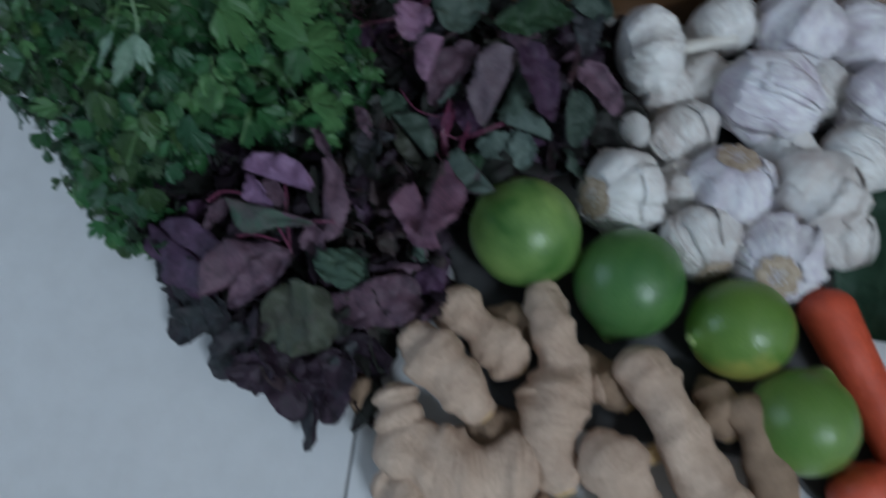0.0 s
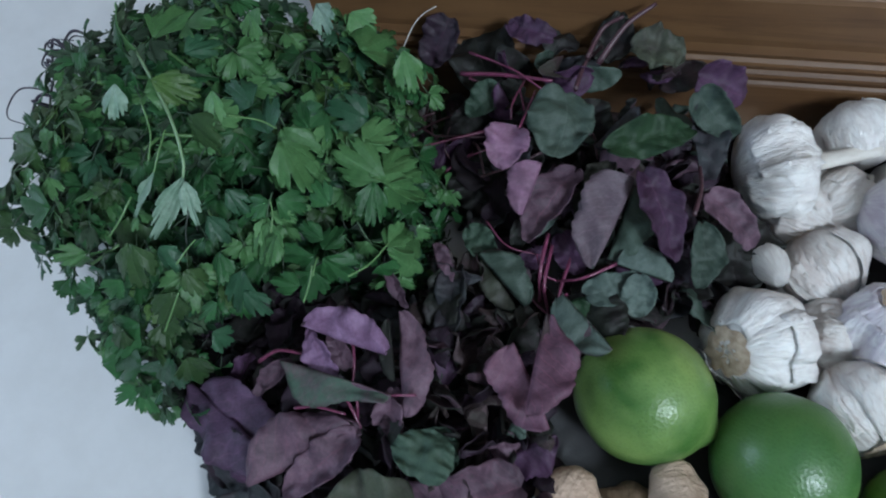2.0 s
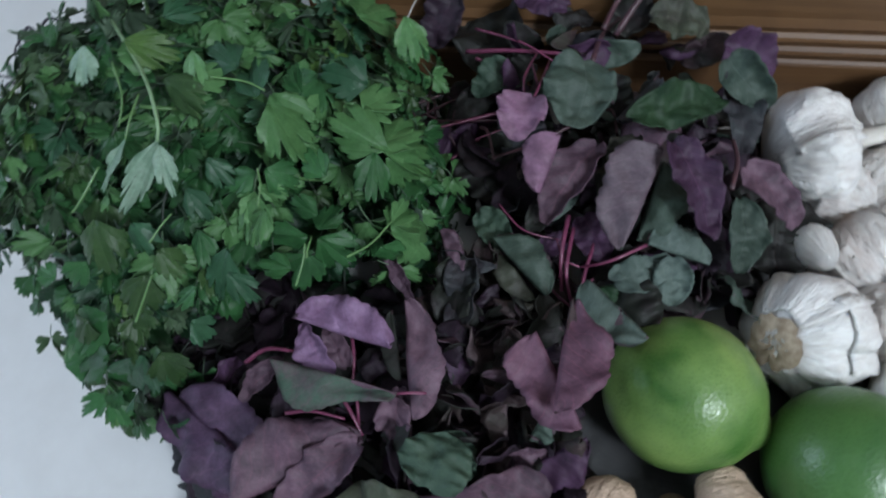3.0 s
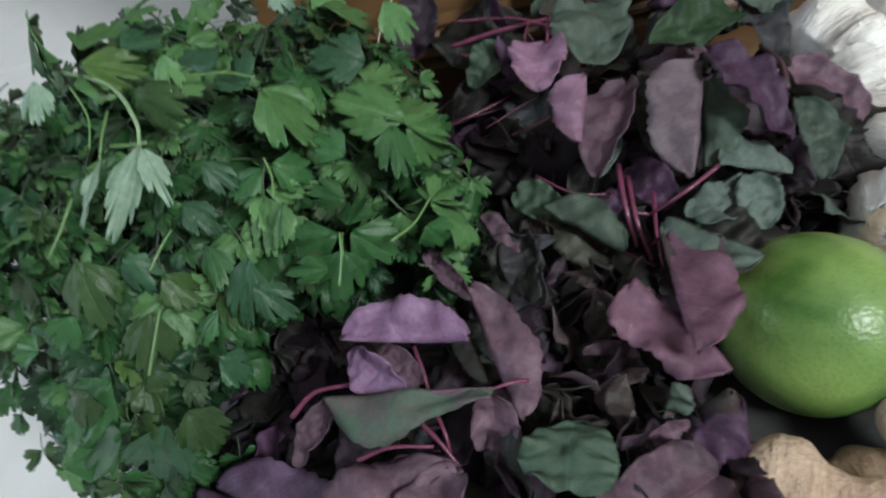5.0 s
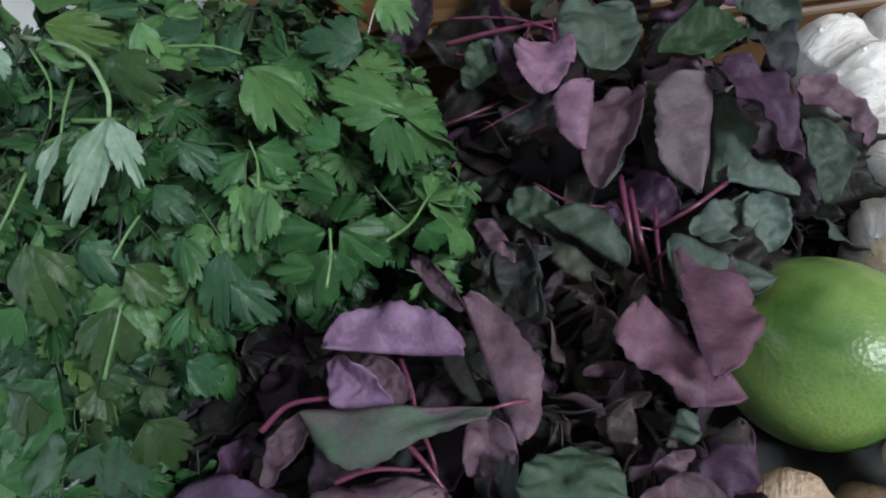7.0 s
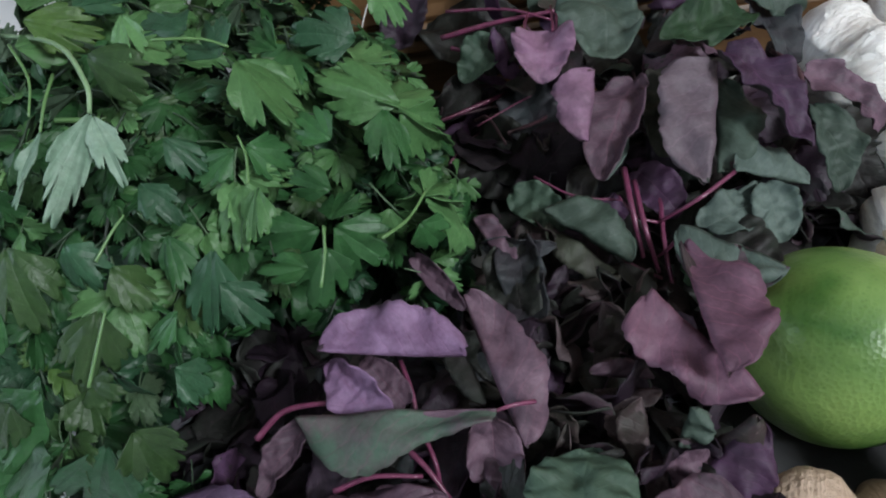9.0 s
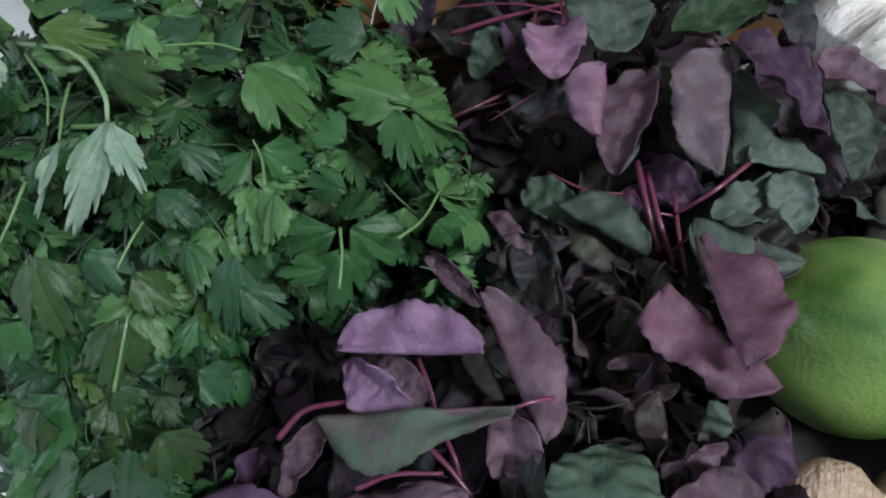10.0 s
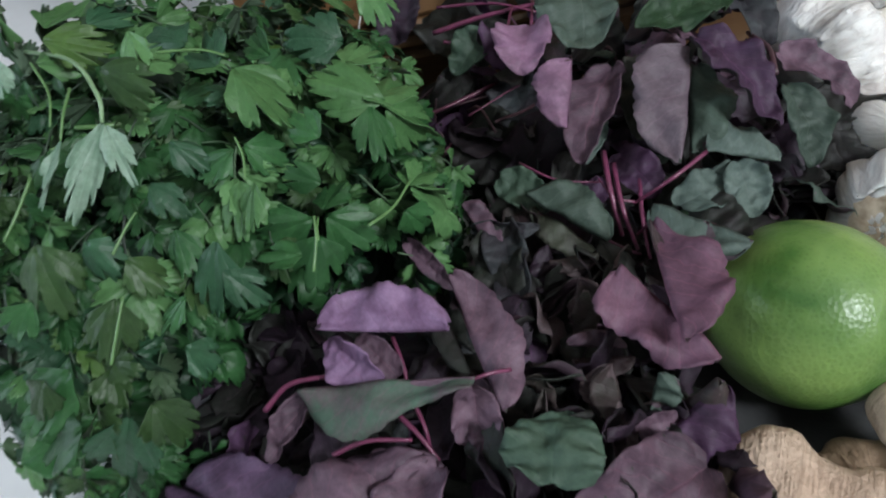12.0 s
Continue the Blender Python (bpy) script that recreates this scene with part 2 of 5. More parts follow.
def skin_material(name, main, second, deep, rough, rings, depth):
    """A root: rings round its length (along UV y), dirt in blotches."""
    m, nt, bsdf, co = start(name)
    big = noise_out(nt, co.outputs["Object"], 38, 5, 0.65, 0.6)
    fine = noise_out(nt, co.outputs["Object"], 420, 4, 0.65)
    ring = noise_out(nt, stretched(nt, co.outputs["UV"], (1.2, rings, 1)), 3, 3, 0.6, 0.2)
    c = mix(nt, ramp(nt, big, [(0.35, (0, 0, 0)), (0.7, (1, 1, 1))]), main, second)
    c = mix(nt, maths(nt, "MULTIPLY", ramp(nt, ring, [(0.52, (0, 0, 0)), (0.7, (1, 1, 1))]), 0.6), c, deep)
    c = mix(nt, 0.35, c, ramp(nt, fine, [(0.3, (0.5, 0.47, 0.42)), (0.65, (1, 1, 1))]), "MULTIPLY")
    nt.links.new(c, bsdf.inputs["Base Color"])
    bsdf.inputs["Roughness"].default_value = rough
    bump(nt, bsdf, mix(nt, 0.45, mix(nt, 0.6, big, ring), fine), 1.0, depth)
    return m


GINGER_SKIN = skin_material("ginger_skin", (0.66, 0.505, 0.385), (0.49, 0.345, 0.25), (0.30, 0.20, 0.135), 0.62, 13, 0.0030)
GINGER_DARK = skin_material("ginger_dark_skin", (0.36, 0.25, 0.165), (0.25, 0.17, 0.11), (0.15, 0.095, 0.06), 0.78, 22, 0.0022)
GINGER_CUT = skin_material("ginger_broken_end", (0.66, 0.47, 0.22), (0.55, 0.36, 0.15), (0.42, 0.27, 0.12), 0.75, 8, 0.0015)
CARROT_SKIN = skin_material("carrot_skin", (0.66, 0.105, 0.045), (0.54, 0.075, 0.03), (0.42, 0.05, 0.025), 0.42, 14, 0.0012)
CARROT_CROWN = skin_material("carrot_crown", (0.34, 0.10, 0.05), (0.22, 0.09, 0.04), (0.12, 0.08, 0.04), 0.7, 8, 0.0012)


def sheet_material():
    m, nt, bsdf, co = start("dark_grey_plastic_sheet")
    n = noise_out(nt, co.outputs["Object"], 60, 5, 0.6, 0.4)
    nt.links.new(ramp(nt, n, [(0.3, (0.035, 0.036, 0.038)), (0.7, (0.06, 0.06, 0.06))]), bsdf.inputs["Base Color"])
    bsdf.inputs["Roughness"].default_value = 0.5
    bump(nt, bsdf, n, 0.4, 0.003)
    return m


SHEET = sheet_material()
DARK_LEAF = [leaf_material("dark_green_leaf" + s, (0.03, 0.085, 0.045), (0.02, 0.06, 0.032), (0.06, 0.12, 0.07), r) for s, r in (("_upper", 0.5), ("_under", 0.6))]


def wood_material(name, main, second, dark, along):
    m, nt, bsdf, co = start(name)
    info = nt.nodes.new("ShaderNodeObjectInfo")
    shifted = nt.nodes.new("ShaderNodeVectorMath")
    shifted.operation = "ADD"
    nt.links.new(stretched(nt, co.outputs["Object"], along), shifted.inputs[0])
    nt.links.new(info.outputs["Random"], shifted.inputs[1])
    grain = noise_out(nt, shifted.outputs[0], 60, 6, 0.7, 1.2)
    wide = noise_out(nt, shifted.outputs[0], 14, 4, 0.6, 0.8)
    blot = noise_out(nt, co.outputs["Object"], 18, 4, 0.6)
    c = mix(nt, ramp(nt, wide, [(0.35, (0, 0, 0)), (0.68, (1, 1, 1))]), main, second)
    c = mix(nt, maths(nt, "MULTIPLY", ramp(nt, grain, [(0.5, (0, 0, 0)), (0.72, (1, 1, 1))]), 0.7), c, dark)
    c = mix(nt, maths(nt, "MULTIPLY", ramp(nt, blot, [(0.5, (0, 0, 0)), (0.75, (1, 1, 1))]), 0.45), c, dark)
    nt.links.new(c, bsdf.inputs["Base Color"])
    nt.links.new(ramp(nt, grain, [(0.2, (0.38, 0.38, 0.38)), (0.8, (0.58, 0.58, 0.58))]), bsdf.inputs["Roughness"])
    bump(nt, bsdf, mix(nt, 0.5, grain, wide), 0.25, 0.001)
    return m


WOOD_RAIL = wood_material("varnished_rail_wood", (0.17, 0.092, 0.039), (0.12, 0.061, 0.025), (0.058, 0.027, 0.012), (0.08, 1, 1))
WOOD_BOARD = wood_material("varnished_board_wood", (0.20, 0.10, 0.048), (0.15, 0.07, 0.033), (0.075, 0.035, 0.018), (1, 1, 0.08))


def tile_material():
    m, nt, bsdf, co = start("white_glazed_tile")
    big = noise_out(nt, co.outputs["Object"], 5, 4, 0.6, 0.5)
    fine = noise_out(nt, co.outputs["Object"], 60, 4, 0.6)
    c = mix(nt, ramp(nt, big, [(0.3, (0, 0, 0)), (0.75, (1, 1, 1))]), (0.68, 0.68, 0.68), (0.62, 0.63, 0.64))
    c = mix(nt, 0.12, c, ramp(nt, fine, [(0.35, (0.6, 0.58, 0.55)), (0.6, (1, 1, 1))]), "MULTIPLY")
    nt.links.new(c, bsdf.inputs["Base Color"])
    nt.links.new(ramp(nt, fine, [(0.3, (0.30, 0.30, 0.30)), (0.7, (0.38, 0.38, 0.38))]), bsdf.inputs["Roughness"])
    bsdf.inputs["Specular IOR Level"].default_value = 0.75
    bump(nt, bsdf, big, 0.06, 0.001)
    return m


def plaster(name, a, b):
    m, nt, bsdf, co = start(name)
    n = noise_out(nt, co.outputs["Object"], 3, 5, 0.6)
    f = noise_out(nt, co.outputs["Object"], 90, 4, 0.6)
    nt.links.new(ramp(nt, n, [(0.3, a), (0.7, b)]), bsdf.inputs["Base Color"])
    bsdf.inputs["Roughness"].default_value = 0.85
    bump(nt, bsdf, f, 0.3, 0.002)
    return m


TILE = tile_material()
GROUT = plaster("grey_grout", (0.28, 0.28, 0.28), (0.36, 0.35, 0.34))
WALL = plaster("painted_plaster", (0.62, 0.61, 0.58), (0.55, 0.54, 0.52))
# unseen wall's darker plaster, chosen to cut light bounced onto the floor near it
LOW_BOUNCE_WALL = plaster("low_bounce_plaster", (0.26, 0.24, 0.22), (0.21, 0.20, 0.18))
CEILING = plaster("white_ceiling_paint", (0.74, 0.74, 0.72), (0.70, 0.70, 0.68))

# ---- mesh helpers ----


def empty(name, label, category, group="", place=(0, 0, 0)):
    ob = new(name)
    ob.location = place
    ob.empty_display_size = 0.02
    return tagged(ob, label, category, group)


def mesh_of(name, verts, faces, mats, which=None, uvs=None, smooth=True):
    me = bpy.data.meshes.new(name)
    me.from_pydata([tuple(v) for v in verts], [], faces)
    for mat in mats:
        me.materials.append(mat)
    if which is not None:
        me.polygons.foreach_set("material_index", which)
    if uvs is not None:
        layer = me.uv_layers.new(name="UVMap")
        loops = np.empty(len(me.loops), dtype=np.int32)
        me.loops.foreach_get("vertex_index", loops)
        layer.data.foreach_set("uv", np.asarray(uvs, dtype=np.float32)[loops].ravel())
    me.polygons.foreach_set("use_smooth", [smooth] * len(me.polygons))
    me.update()
    return me


def part_of(name, me, parent, m=None, label=""):
    ob = new(name, me)
    ob.parent = parent
    base = parent.matrix_basis.inverted() if parent else Matrix()
    ob.matrix_basis = base @ (m if m is not None else Matrix())
    return tagged(ob, label)


def shell(grid, uv, thick):
    """A thin closed leaf from a grid of points (rows x columns): upper faces, under faces and a rim."""
    nu, nv, _ = grid.shape
    du, dv = np.gradient(grid, axis=0), np.gradient(grid, axis=1)
    n = np.cross(dv, du)
    n /= np.maximum(np.linalg.norm(n, axis=2, keepdims=True), 1e-9)
    top, low = grid + n * thick / 2, grid - n * thick / 2
    verts = np.concatenate([top.reshape(-1, 3), low.reshape(-1, 3)])
    uvs = np.concatenate([uv.reshape(-1, 2)] * 2)
    k = nu * nv
    faces, which = [], []
    for i in range(nu - 1):
        for j in range(nv - 1):
            a, b, c, d = i * nv + j, i * nv + j + 1, (i + 1) * nv + j + 1, (i + 1) * nv + j
            faces += [(a, b, c, d), (k + d, k + c, k + b, k + a)]
            which += [0, 1]
    ring = [(0, j) for j in range(nv)] + [(i, nv - 1) for i in range(1, nu)] + [(nu - 1, j) for j in range(nv - 2, -1, -1)] + [(i, 0) for i in range(nu - 2, 0, -1)]
    ring = [i * nv + j for i, j in ring]
    for a, b in zip(ring, ring[1:] + ring[:1]):
        faces.append((b, a, k + a, k + b))
        which.append(0)
    return verts, faces, which, uvs


def smooth_line(points, steps):
    """A rounded line through the points."""
    p = np.array(points, dtype=float)
    p = np.vstack([2 * p[0] - p[1], p, 2 * p[-1] - p[-2]])
    out = []
    for i in range(1, len(p) - 2):
        for s in np.linspace(0, 1, steps, endpoint=False):
            out.append(0.5 * (2 * p[i] + (p[i + 1] - p[i - 1]) * s + (2 * p[i - 1] - 5 * p[i] + 4 * p[i + 1] - p[i + 2]) * s**2 + (3 * p[i] - p[i - 1] - 3 * p[i + 1] + p[i + 2]) * s**3))
    out.append(p[-2])
    return np.array(out)


def tube_data(line, radii, sides, rough=0.0, seed=0.0, flat=1.0):
    """A closed tube round a line; rough adds uneven swelling."""
    n = len(line)
    tang = np.gradient(line, axis=0)
    tang /= np.maximum(np.linalg.norm(tang, axis=1, keepdims=True), 1e-9)
    up = np.array((0, 0, 1.0)) if abs(tang[0][2]) < 0.9 else np.array((1.0, 0, 0))
    verts, uvs = [], []
    length = np.concatenate([[0], np.cumsum(np.linalg.norm(np.diff(line, axis=0), axis=1))])
    for i in range(n):
        x = np.cross(up, tang[i])
        x /= max(np.linalg.norm(x), 1e-9)
        y = np.cross(tang[i], x)
        up = y
        for j in range(sides):
            a = 2 * math.pi * j / sides
            way = math.cos(a) * x + math.sin(a) * y * flat
            r = radii[i]
            if rough:
                q = line[i] + way * radii[i]
                r *= 1 + rough * (noise.noise(Vector(q) * 55 + Vector((seed, 0, 0))) + 0.5 * noise.noise(Vector(q) * 150 + Vector((0, seed, 0))))
            verts.append(line[i] + way * r)
            uvs.append((j / sides, length[i] / 0.06))
    faces = []
    for i in range(n - 1):
        for j in range(sides):
            faces.append((i * sides + j, i * sides + (j + 1) % sides, (i + 1) * sides + (j + 1) % sides, (i + 1) * sides + j))
    faces.append(tuple(range(sides - 1, -1, -1)))
    faces.append(tuple((n - 1) * sides + j for j in range(sides)))
    return verts, faces, uvs


def tube(name, points, radius, mat, parent, taper=0.6, sides=6, steps=6, label=""):
    line = smooth_line(points, steps)
    origin = line[0].copy()
    radii = radius * np.linspace(1, taper, len(line))
    verts, faces, uvs = tube_data(line - origin, radii, sides)
    return part_of(name, mesh_of(name, verts, faces, [mat], uvs=uvs), parent, Matrix.Translation(Vector(origin)), label)


def frame_to(base, tip, hint, roll):
    """The pose whose y runs from base to tip and whose z leans towards hint."""
    y = (Vector(tip) - Vector(base)).normalized()
    z = Vector(hint) - y * y.dot(Vector(hint))
    z.normalize()
    x = y.cross(z)
    m = Matrix((x, y, z)).transposed().to_4x4()
    return Matrix.Translation(Vector(base)) @ m @ pose(0, 0, 0, 0, roll, 0)


def box_data(lo, hi):
    (a, b, c), (d, e, f) = lo, hi
    v = [(a, b, c), (d, b, c), (d, e, c), (a, e, c), (a, b, f), (d, b, f), (d, e, f), (a, e, f)]
    return v, [(0, 3, 2, 1), (4, 5, 6, 7), (0, 1, 5, 4), (1, 2, 6, 5), (2, 3, 7, 6), (3, 0, 4, 7)]


def bevelled(name, lo, hi, mat, width):
    bm = bmesh.new()
    v, f = box_data(lo, hi)
    made = [bm.verts.new(p) for p in v]
    for q in f:
        bm.faces.new([made[i] for i in q])
    bmesh.ops.bevel(bm, geom=list(bm.edges), offset=width, segments=2, affect="EDGES", profile=0.6)
    me = bpy.data.meshes.new(name)
    bm.to_mesh(me)
    bm.free()
    me.materials.append(mat)
    return me


def boxes(name, spans, mat):
    verts, faces = [], []
    for lo, hi in spans:
        v, f = box_data(lo, hi)
        faces += [tuple(i + len(verts) for i in q) for q in f]
        verts += v
    return mesh_of(name, verts, faces, [mat], smooth=False)


# ---- the room ----
W, E, S, N, TOP = -2.60, 2.40, -1.25, 0.85, 2.70
tagged(new("wall_west", boxes("wall_west", [((W - 0.2, S, 0), (W, -0.30, TOP)), ((W - 0.2, 0.80, 0), (W, N, TOP)), ((W - 0.2, -0.30, 0), (W, 0.80, 0.80)), ((W - 0.2, -0.30, 1.80), (W, 0.80, TOP))], WALL)), "pale painted plaster wall with a window opening", "wall", kind="structure")
tagged(new("wall_south", boxes("wall_south", [((W - 0.2, S - 0.2, 0), (1.0, S, TOP)), ((1.6, S - 0.2, 0), (E + 0.2, S, TOP)), ((1.0, S - 0.2, 0), (1.6, S, 1.60)), ((1.0, S - 0.2, 2.10), (1.6, S, TOP))], WALL)), "pale painted plaster wall with a high window opening", "wall", kind="structure")
tagged(new("wall_east", boxes("wall_east", [((E, S, 0), (E + 0.2, N, TOP))], WALL)), "plain pale painted plaster wall", "wall", kind="structure")
tagged(new("wall_north", boxes("wall_north", [((W - 0.2, N, 0), (E + 0.2, N + 0.2, TOP))], LOW_BOUNCE_WALL)), "plain unseen brownish plaster wall, darkened to cut bounced light", "wall", kind="structure")
tagged(new("ceiling", boxes("ceiling", [((W - 0.2, S - 0.2, TOP), (E + 0.2, N + 0.2, TOP + 0.15))], CEILING)), "plain white painted ceiling", "ceiling", kind="structure")
floor = tagged(new("floor", boxes("floor", [((W - 0.2, S - 0.2, -0.10), (E + 0.2, N + 0.2, -0.0025))], GROUT)), "white glazed floor tiles with thin dark joints", "floor", kind="structure")

# ---- wooden cabinet behind the vegetables ----
LEFT, RIGHT, FRONT = -0.085, 1.30, 0.330
cabinet = empty("cabinet", "varnished brown wooden cabinet with grooved base rail", "cabinet", place=(LEFT, FRONT, 0))


def rail():
    """The base rail: a long board with three grooves and a rounded upper lip."""
    prof = [(0.022, 0.0), (0.0, 0.0), (0.0, 0.030), (0.0006, 0.0312)]
    for z in (0.0325, 0.0400, 0.0475):
        prof += [(0.0018, z), (0.0018, z + 0.0012), (0.0007, z + 0.0023), (0.0, z + 0.0040), (0.0004, z + 0.0058)]
    prof += [(0.0010, 0.0560), (0.0006, 0.0600), (0.0004, 0.0820), (0.0012, 0.0842), (0.0032, 0.0855), (0.022, 0.0855)]
    xs = np.linspace(0, RIGHT - LEFT, 40)
    verts = [(x, y, z) for x in xs for y, z in prof]
    k = len(prof)
    faces = [(i * k + j, i * k + (j + 1) % k, (i + 1) * k + (j + 1) % k, (i + 1) * k + j) for i in range(len(xs) - 1) for j in range(k)]
    faces += [tuple(range(k - 1, -1, -1)), tuple((len(xs) - 1) * k + j for j in range(k))]
    return mesh_of("base_rail", verts, faces, [WOOD_RAIL], smooth=False)


part_of("base_rail", rail(), cabinet, Matrix.Translation((LEFT, FRONT, 0)), "grooved varnished base rail")
x = LEFT + 0.002
board_mesh = bevelled("board", (0, 0, 0), (0.0997, 0.016, 0.62), WOOD_BOARD, 0.0016)
while x < RIGHT - 0.10:
    part_of("board", board_mesh, cabinet, Matrix.Translation((x + 0.001, FRONT + 0.0016, 0.0875)))
    x += 0.1005
part_of("side_panel", bevelled("side_panel", (LEFT - 0.0005, FRONT + 0.0245, 0.0), (LEFT + 0.017, FRONT + 0.42, 0.708), WOOD_BOARD, 0.0015), cabinet)
part_of("side_panel", bevelled("side_panel", (RIGHT - 0.02, FRONT + 0.0245, 0.0), (RIGHT, FRONT + 0.42, 0.708), WOOD_BOARD, 0.0015), cabinet)
part_of("cabinet_top", bevelled("cabinet_top", (LEFT - 0.015, FRONT - 0.004, 0.709), (RIGHT + 0.015, FRONT + 0.43, 0.735), WOOD_RAIL, 0.003), cabinet)

cabinet.rotation_euler.z = radians(-1.2)
cabinet.location.y += 0.003

# ---- dark plastic sheet under the limes and the ginger ----


def sheet(x0, y0, wide, deep, label):
    """A thin crumpled film on the tiles."""
    thing = empty("plastic_sheet", label, "plastic sheet", "", (x0 + wide / 2, y0 + deep / 2, 0))
    nu, nv = 34, 44
    grid = np.zeros((nu, nv, 3))
    for i in range(nu):
        for j in range(nv):
            a, b = i / (nu - 1), j / (nv - 1)
            x, y = x0 + wide * b, y0 + deep * a
            x += 0.012 * noise.noise(Vector((a * 5, 0.3, 0))) + 0.03 * (0.5 - a) * (1 - b)
            y += 0.012 * noise.noise(Vector((b * 6, 1.7, 0))) + 0.022 * math.sin(b * 3.1) - 0.020 * b
            grid[i, j] = (x, y, 0.0016 + 0.0024 * max(0, noise.noise(Vector((x * 45, y * 45, 3)))) + 0.0012 * max(0, noise.noise(Vector((x * 120, y * 120, 5)))))
    uv = np.stack(np.meshgrid(np.linspace(0, 1, nu), np.linspace(0, 1, nv), indexing="ij")[::-1], axis=2)
    v, f, w, u = shell(grid, uv, 0.0003)
    part_of("film", mesh_of("film", v, f, [SHEET], None, u), thing)


sheet(0.050, 0.072, 0.205, 0.110, "thin crumpled dark grey plastic sheet under the limes")
# this second sheet is assumed, added to darken the gaps between the bulbs
sheet(0.118, 0.196, 0.190, 0.112, "thin dark grey plastic sheet added to darken gaps under the garlic")

# ---- limes ----


def lime(place, radius, skin, turn, label):
    """A round lime with a small pointed tip and a stem scar."""
    thing = empty("lime", label, "lime", "limes beside the garlic", place)
    nu, nv = 36, 48
    verts, uvs = [], []
    for i in range(nu + 1):
        a = math.pi * i / nu
        c = math.cos(a)
        r = radius * (1 + 0.035 * abs(c) ** 3 + 0.11 * max(0, (c - 0.955) / 0.045) ** 1.5 - 0.03 * max(0, (-c - 0.96) / 0.04))
        for j in range(nv):
            b = 2 * math.pi * j / nv
            d = Vector((math.sin(a) * math.cos(b), math.sin(a) * math.sin(b), c))
            s = 1 + 0.012 * noise.noise(d * 2.2 + Vector(place) * 40) + 0.004 * noise.noise(d * 7)
            verts.append(d * r * s)
            uvs.append((j / nv, i / nu))
    faces = [(i * nv + j, (i + 1) * nv + j, (i + 1) * nv + (j + 1) % nv, i * nv + (j + 1) % nv) for i in range(nu) for j in range(nv)]
    m = Matrix.Translation(place) @ pose(0, 0, 0, *turn)
    part_of("fruit", mesh_of("fruit", verts, faces, [skin], uvs=uvs), thing, m)
    tip = [Vector((0, 0, radius * k)) for k in (1.09, 1.125, 1.16)]
    v, f, u = tube_data(np.array(tip), [0.0036, 0.0028, 0.0012], 9, 0.2, place[0] * 90)
    part_of("tip", mesh_of("tip", v, f, [LIME_TIP], uvs=u), thing, m, "pale pointed tip")
    return thing


lime((0.0786, 0.1702, 0.0275), 0.0268, LIME_SKIN[0], (90, 0, 65), "glossy light green lime with a pale tip")
lime((0.1295, 0.1500, 0.0265), 0.0258, LIME_SKIN[1], (110, 20, -10), "glossy deep green lime")
lime((0.1815, 0.1340, 0.0242), 0.0234, LIME_SKIN[2], (80, 25, -75), "green lime turning yellow on one side")
lime((0.2070, 0.0950, 0.0236), 0.0227, LIME_SKIN[3], (60, 40, 140), "light green lime with a matt skin")

# ---- garlic ----


